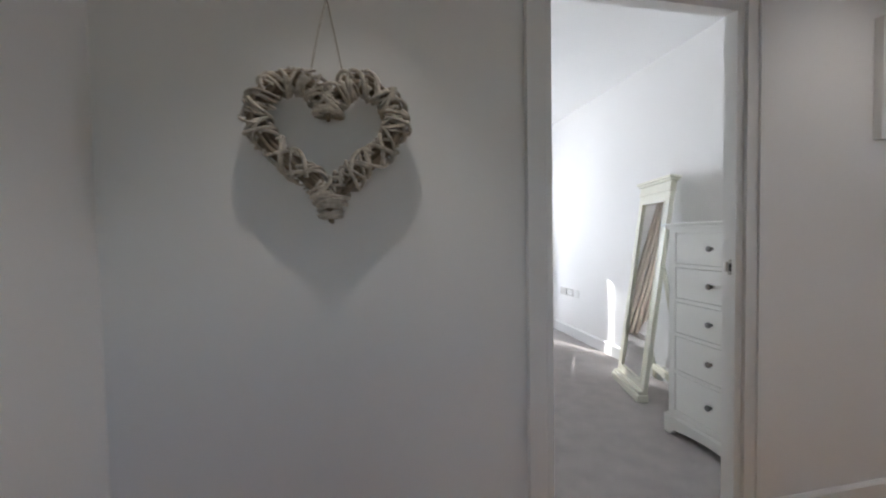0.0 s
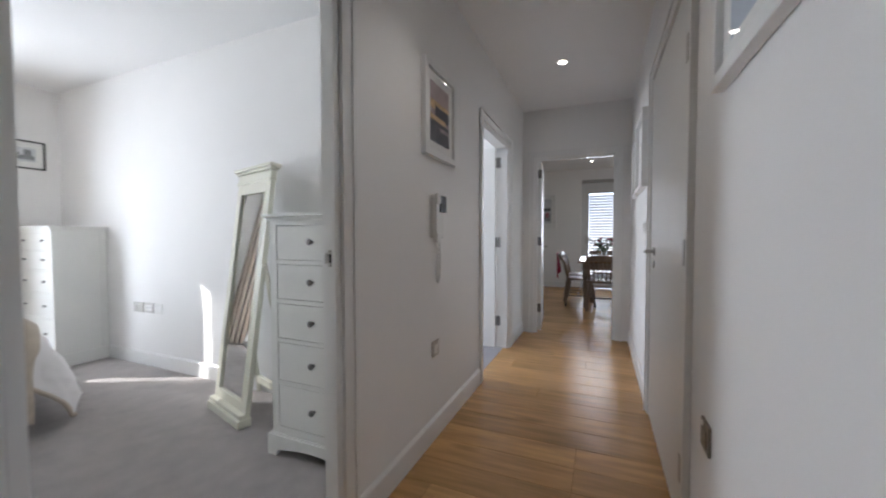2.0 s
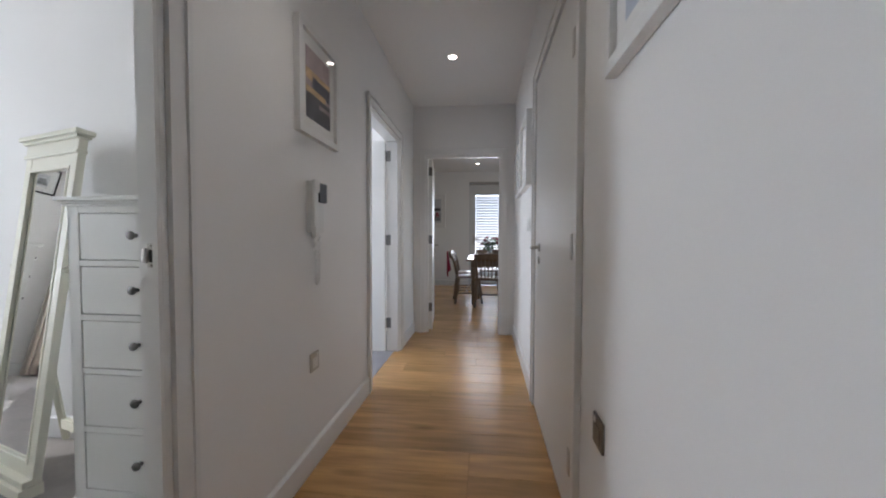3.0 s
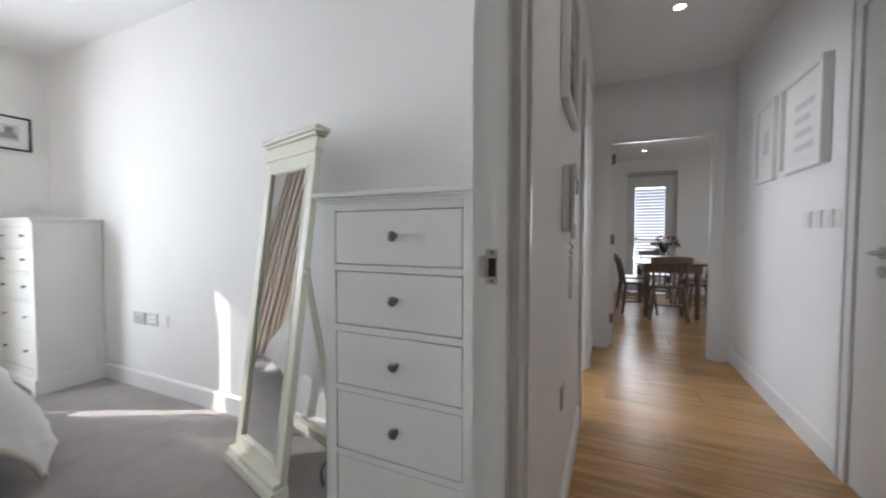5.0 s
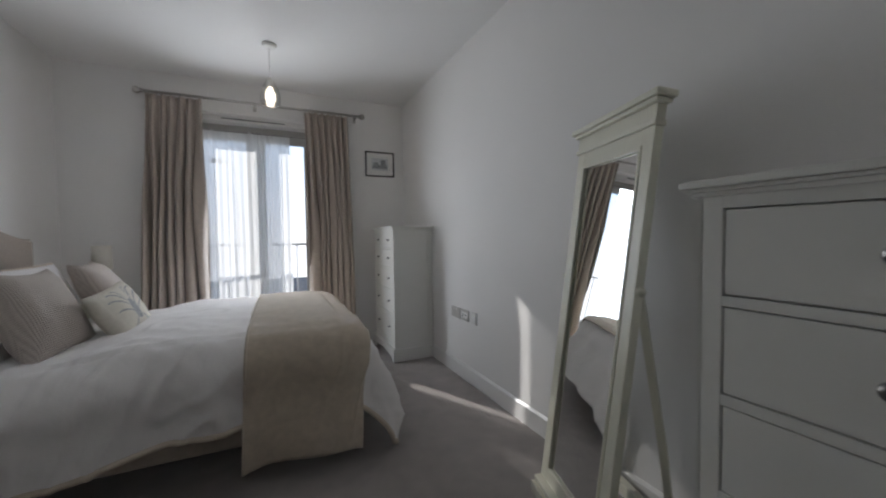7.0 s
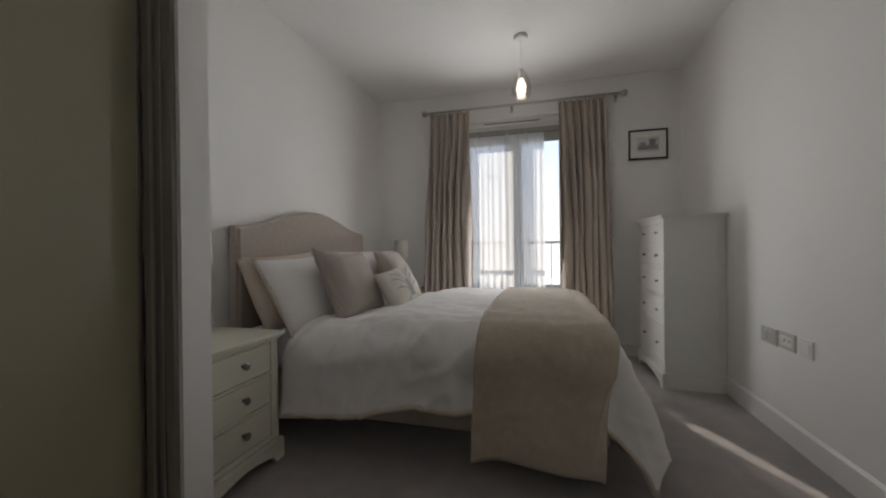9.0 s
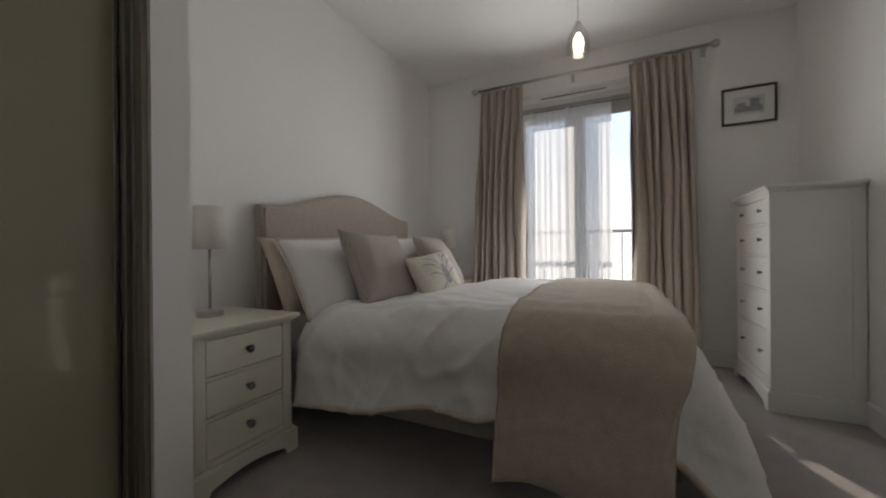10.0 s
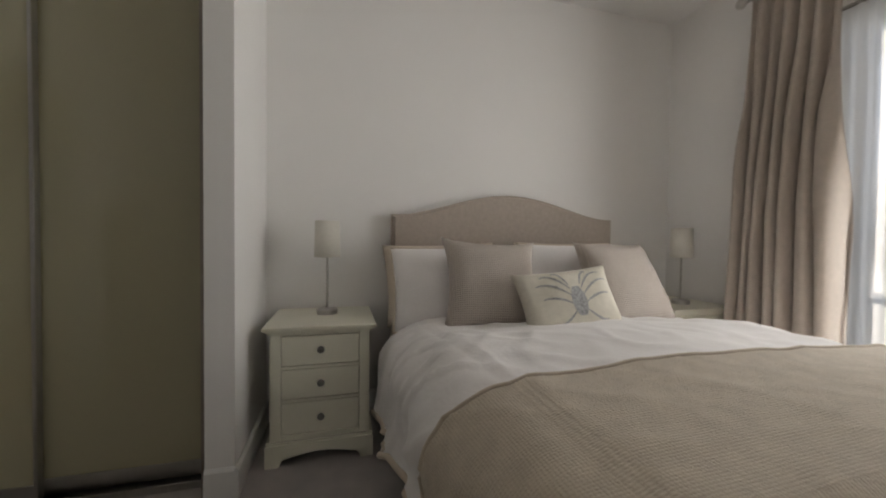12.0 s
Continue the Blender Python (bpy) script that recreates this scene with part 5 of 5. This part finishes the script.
for x, y in ((TX0 + 0.11, TY0 + 0.11), (TX0 + 0.11, TY1 - 0.11), (TX1 - 0.11, TY0 + 0.11), (TX1 - 0.11, TY1 - 0.11)):
    part("leg", lathe([(0.022, 0), (0.032, 0.06), (0.025, 0.12), (0.042, 0.3), (0.030, 0.45), (0.045, 0.48), (0.045, 0.62)], 16, (x, y, 0)), M_CHAIRWOOD, tab, smooth=True)

vase = thing("flower_vase", 7.95, 1.03, 0.75, "clear glass vase of pink flowers and green leaves", "vase of flowers")
part("glass_vase", lathe([(0.045, 0), (0.050, 0.01), (0.042, 0.08), (0.055, 0.17), (0.052, 0.17), (0.038, 0.08), (0.03, 0.012)], 20, (7.95, 1.03, 0.7505)), glass_mat("vase_glass", (0.9, 0.95, 0.95), 0.7, 0.05), vase, smooth=True)
rng = random.Random(5)
for k in range(16):
    a, r, h = rng.random() * 6.28, rng.uniform(0.05, 0.22), rng.uniform(0.20, 0.36)
    tip = Vector((7.95 + r * math.cos(a), 1.03 + r * math.sin(a), 0.75 + h))
    st_ = part("stem", tube([(7.95, 1.03, 0.77), (7.95 + r * 0.3 * math.cos(a), 1.03 + r * 0.3 * math.sin(a), 0.75 + h * 0.6), tip], 0.003, 5), M_LEAF, vase)
    bm = bmesh.new()
    for q in range(9):
        c = tip + Vector((rng.uniform(-0.05, 0.05), rng.uniform(-0.05, 0.05), rng.uniform(-0.08, 0.02)))
        d = Vector((rng.uniform(-1, 1), rng.uniform(-1, 1), rng.uniform(-0.6, 0.5))).normalized()
        s = d.cross(Vector((0, 0, 1))).normalized() * 0.022
        l = d * rng.uniform(0.07, 0.12)
        v = [bm.verts.new(c), bm.verts.new(c + l * 0.5 + s), bm.verts.new(c + l + Vector((0, 0, -0.01))), bm.verts.new(c + l * 0.5 - s)]
        bm.faces.new(v)
    part("leaf_spray", bm, M_LEAF, st_)
    if k % 2 == 0:
        part("bloom", lathe([(0.004, -0.02), (0.022, -0.008), (0.030, 0.006), (0.024, 0.018), (0.008, 0.02)], 9, tip), M_FLOWER, vase, "pink bloom")

cloth = thing("crimson_cloth", 8.05, 1.76, 0.40, "crimson cloth hung over the back of a chair", "cloth")
part("fold", sheet(lambda u, v: (7.86 + 0.38 * u, 1.80 + 0.03 * math.sin(u * 9) * v - 0.03 * v + 0.02, 0.845 - (0.46 - 0.22 * u) * v), 20, 10, 0.006), M_CLOTHPINK, cloth, smooth=True)
wall_picture("picture", "X", DIN, -1, 2.02, 2.42, 1.33, 2.08, 0.05, 0.045, "white framed print on the dining room wall", [(0, 1, 0, 1, INK[4]), (0.1, 0.4, 0.1, 0.8, INK[5]), (0.25, 0.45, 0.3, 0.6, M_FLOWER), (0.5, 0.62, 0.1, 0.9, M_BLACK)], M_PICFRAME, 0.05)

dw = tagged(new("window_2"), "white glazed door with louvred shutters in the dining room", "window", kind="structure")
dw.matrix_basis = pose(DIN + 0.1, (DW0 + DW1) / 2, 0)
fx = DIN + 0.06
part("window_frame", boxes((fx, fx + 0.07, DW0, DW0 + 0.05, 0, DWZ), (fx, fx + 0.07, DW1 - 0.05, DW1, 0, DWZ), (fx, fx + 0.07, DW0 + 0.05, DW1 - 0.05, DWZ - 0.05, DWZ)), M_DOORGREY, dw)
part("door_frame", boxes((fx + 0.005, fx + 0.06, DW0 + 0.052, DW0 + 0.19, 0.01, DWZ - 0.052), (fx + 0.005, fx + 0.06, DW1 - 0.15, DW1 - 0.052, 0.01, DWZ - 0.052), (fx + 0.005, fx + 0.06, DW0 + 0.19, DW1 - 0.15, 0.01, 0.30), (fx + 0.005, fx + 0.06, DW0 + 0.19, DW1 - 0.15, 2.07, DWZ - 0.052), (fx + 0.005, fx + 0.04, DW0 + 0.19, DW1 - 0.15, 1.02, 1.065)), M_DOORGREY, dw)
pn = part("pane", boxes((fx + 0.045, fx + 0.05, DW0 + 0.18, DW1 - 0.14, 0.29, 2.08)), M_GLASS, dw)
pn.visible_shadow = False
z = 0.33
while z < 2.05:
    sl = box(bmesh.new(), -0.029, 0.029, -(DW1 - DW0 - 0.35) / 2, (DW1 - DW0 - 0.35) / 2, -0.004, 0.004)
    sl.transform(pose(fx + 0.01, (DW0 + DW1) / 2 + 0.02, z, 0, 52, 0))
    part("slat", sl, M_TRIM, dw)
    z += 0.06
lev = part("handle_plate", bbox(fx - 0.008, fx + 0.004, DW1 - 0.115, DW1 - 0.085, 0.96, 1.16, bevel=0.003), M_STEEL, dw, "steel handle plate")
part("lever", tube([(fx - 0.008, DW1 - 0.10, 1.08), (fx - 0.045, DW1 - 0.10, 1.08), (fx - 0.05, DW1 - 0.13, 1.08), (fx - 0.05, DW1 - 0.21, 1.08)], 0.009, 8), M_STEEL, lev, smooth=True)
part("blind_box", bbox(DIN - 0.05, DIN + 0.055, DW0 + 0.01, DW1 - 0.01, DWZ - 0.06, DWZ - 0.005, bevel=0.004), M_PVC, dw, "grey blind box")

# ---- outside ----
M_RENDERWALL = mat("pale_render", (0.62, 0.60, 0.56), 0.9, vary=0.06, scale=1.2, bump=0.2, bump_scale=40)
M_ROOF = mat("slate_roof", (0.45, 0.44, 0.43), 0.8, vary=0.15, scale=3)
M_GROUND = mat("paved_ground", (0.16, 0.16, 0.15), 0.9, vary=0.2, scale=0.4)
M_DARKGLASS = mat("pale_window_glass", (0.42, 0.43, 0.44), 0.1, vary=0.1)
structure("ground", boxes((-400, 420, 6.6, 900, -6.4, -6.2), (9.9, 420, -400, 6.6, -6.4, -6.2)), M_GROUND, "grey paved ground outside", "ground")
railing = thing("balcony_railing", xm, 6.78, 0, "slim grey metal balcony railing outside the window", "railing")
part("slab", bbox(WX0 - 0.3, WX1 + 0.3, 6.523, 6.85, -0.14, -0.02, bevel=0.01), M_RENDERWALL, railing, "pale balcony slab")
part("top_rail", bbox(WX0 - 0.25, WX1 + 0.25, 6.76, 6.80, 1.05, 1.08, bevel=0.006), M_PALERAIL, railing)
part("bottom_rail", bbox(WX0 - 0.25, WX1 + 0.25, 6.77, 6.79, 0.08, 0.10, bevel=0.004), M_PALERAIL, railing)
for i in range(12):
    x = WX0 - 0.24 + (WX1 - WX0 + 0.48) * i / 11
    part("baluster", bbox(x - 0.006, x + 0.006, 6.774, 6.786, -0.02 if i in (0, 11) else 0.10, 1.05, bevel=0), M_PALERAIL, railing)
house = thing("terraced_house", -2, 34, -6.2, "pale rendered houses across the street with slate roofs", "house")
part("wall", boxes((-14, 16, 30, 38, -6.2, -3.2)), M_RENDERWALL, house)
part("roof", prism([(30 - 0.4, -3.2), (38.4, -3.2), (34, -2.1)], "X", -14.3, 16.3), M_ROOF, house)
for i in range(9):
    for z0 in (-5.2,):
        x = -12.5 + 3.2 * i
        w = part("window", boxes((x, x + 1.1, 29.93, 29.995, z0, z0 + 1.3)), M_DARKGLASS, house)
        part("sill", boxes((x - 0.08, x + 1.18, 29.85, 29.99, z0 - 0.08, z0 - 0.002)), M_TRIM, w)
post = thing("street_lamp", 0.55, 16, -6.2, "grey street lamp with a curved arm", "street lamp")
part("post", tube([(0.55, 16, -6.2), (0.55, 16, 3.2), (0.5, 16, 3.5), (0.2, 16, 3.6)], 0.05, 8, taper=0.6), M_PVC, post, smooth=True)
part("lantern", bbox(-0.15, 0.2, 15.9, 16.1, 3.55, 3.66, bevel=0.02), M_PVC, post)

M_BARK = mat("grey_brown_bark", (0.13, 0.11, 0.09), 0.9, vary=0.3, scale=6, bump=0.5, bump_scale=30)


def bare_tree(x, y, z, height, seed):
    """A leafless winter tree: a tapered trunk, limbs and a crown of fine twigs."""
    t = thing("bare_tree", x, y, z, "leafless winter tree with fine twigs across the street", "tree")
    rng_t = random.Random(seed)
    fork = height * 0.45
    part("trunk", tube([(x, y, z), (x + 0.08, y, z + fork * 0.5), (x - 0.05, y + 0.05, z + fork), (x, y, z + height * 0.8)], 0.22, 10, taper=0.3), M_BARK, t, smooth=True)
    twigs = bmesh.new()
    for k in range(16):
        a = k * 2.4 + rng_t.uniform(-0.3, 0.3)
        start = Vector((x, y, z + fork + height * 0.32 * k / 16))
        reach = height * rng_t.uniform(0.16, 0.28)
        tip_ = start + Vector((math.cos(a) * reach, math.sin(a) * reach, reach * rng_t.uniform(0.6, 1.1)))
        mid = start.lerp(tip_, 0.5) + Vector((0, 0, -0.08 * reach))
        part("limb", tube([start, mid, tip_], 0.07, 6, taper=0.3), M_BARK, t, smooth=True)
        for q in range(26):
            f = rng_t.uniform(0.3, 1.0)
            base_ = start.lerp(tip_, f)
            d_ = Vector((rng_t.uniform(-1, 1), rng_t.uniform(-1, 1), rng_t.uniform(-0.1, 1))).normalized() * height * rng_t.uniform(0.05, 0.12)
            bend = base_ + d_ * 0.5 + Vector((0, 0, 0.08))
            piece = tube([base_, bend, base_ + d_ + Vector((0, 0, 0.25))], 0.018, 4, taper=0.4)
            me = bpy.data.meshes.new("tmp")
            piece.to_mesh(me)
            piece.free()
            twigs.from_mesh(me)
            bpy.data.meshes.remove(me)
    part("crown", twigs, M_BARK, t, "fine bare twigs")


bare_tree(-7.5, 27, -6.2, 10.5, 3)

# plain bright winter sky far beyond the houses
M_SKYFAR = bpy.data.materials.new("far_sky")
M_SKYFAR.use_nodes = True
sn, sl_ = M_SKYFAR.node_tree.nodes, M_SKYFAR.node_tree.links
em = sn.new("ShaderNodeEmission")
em.inputs["Strength"].default_value = 2.9
tcs, sps, mrs, mxs = sn.new("ShaderNodeTexCoord"), sn.new("ShaderNodeSeparateXYZ"), sn.new("ShaderNodeMapRange"), sn.new("ShaderNodeMix")
mxs.data_type = "RGBA"
mrs.inputs["From Min"].default_value, mrs.inputs["From Max"].default_value = 0.0, 16.0
mxs.inputs[6].default_value, mxs.inputs[7].default_value = (0.96, 0.98, 1.0, 1), (0.62, 0.78, 1.0, 1)
sl_.new(tcs.outputs["Object"], sps.inputs[0])
sl_.new(sps.outputs["Z"], mrs.inputs["Value"])
sl_.new(mrs.outputs[0], mxs.inputs[0])
sl_.new(mxs.outputs[2], em.inputs["Color"])
sl_.new(em.outputs[0], sn["Material Output"].inputs[0])
structure("backdrop", boxes((-90, 70, 62, 62.2, -6.2, 22), (80, 80.2, -40, 40, -6.2, 22)), M_SKYFAR, "pale bright winter sky in the distance", "sky")

# ---- planks of the oak floor ----
def planks():
    rng = random.Random(4)
    w, gap = 0.185, 0.0015
    shapes = {}
    def plank(x, y0, y1):
        length = round((y1 - y0) * 20) / 20
        key = length
        if key not in shapes:
            bm = bbox(-w / 2 + gap / 2, w / 2 - gap / 2, -length / 2 + gap / 2, length / 2 - gap / 2, -0.012, 0.0, bevel=0.0012, segments=1)
            me = bpy.data.meshes.new("plank")
            bm.to_mesh(me)
            bm.free()
            me.materials.append(M_OAK)
            shapes[key] = me
        ob = new("plank", shapes[key])
        ob.location = (x, y0 + length / 2, 0)
        ob.parent = oak_floor
    i = 0
    x = -0.13 + w / 2
    while x < DIN + 0.1:
        lo, hi = (-1.2, 2.0) if x < FX1 else (-1.5, 3.6)
        y = lo - rng.choice((0.0, 0.3, 0.6, 0.9, 1.2, 1.5))
        while y < hi - 0.01:
            length = rng.choice((1.2, 1.5, 1.8, 2.1))
            a, b = max(lo, y), min(hi, y + length)
            if b - a > 0.04:
                plank(x, a, b)
            y += length
        x += w


planks()
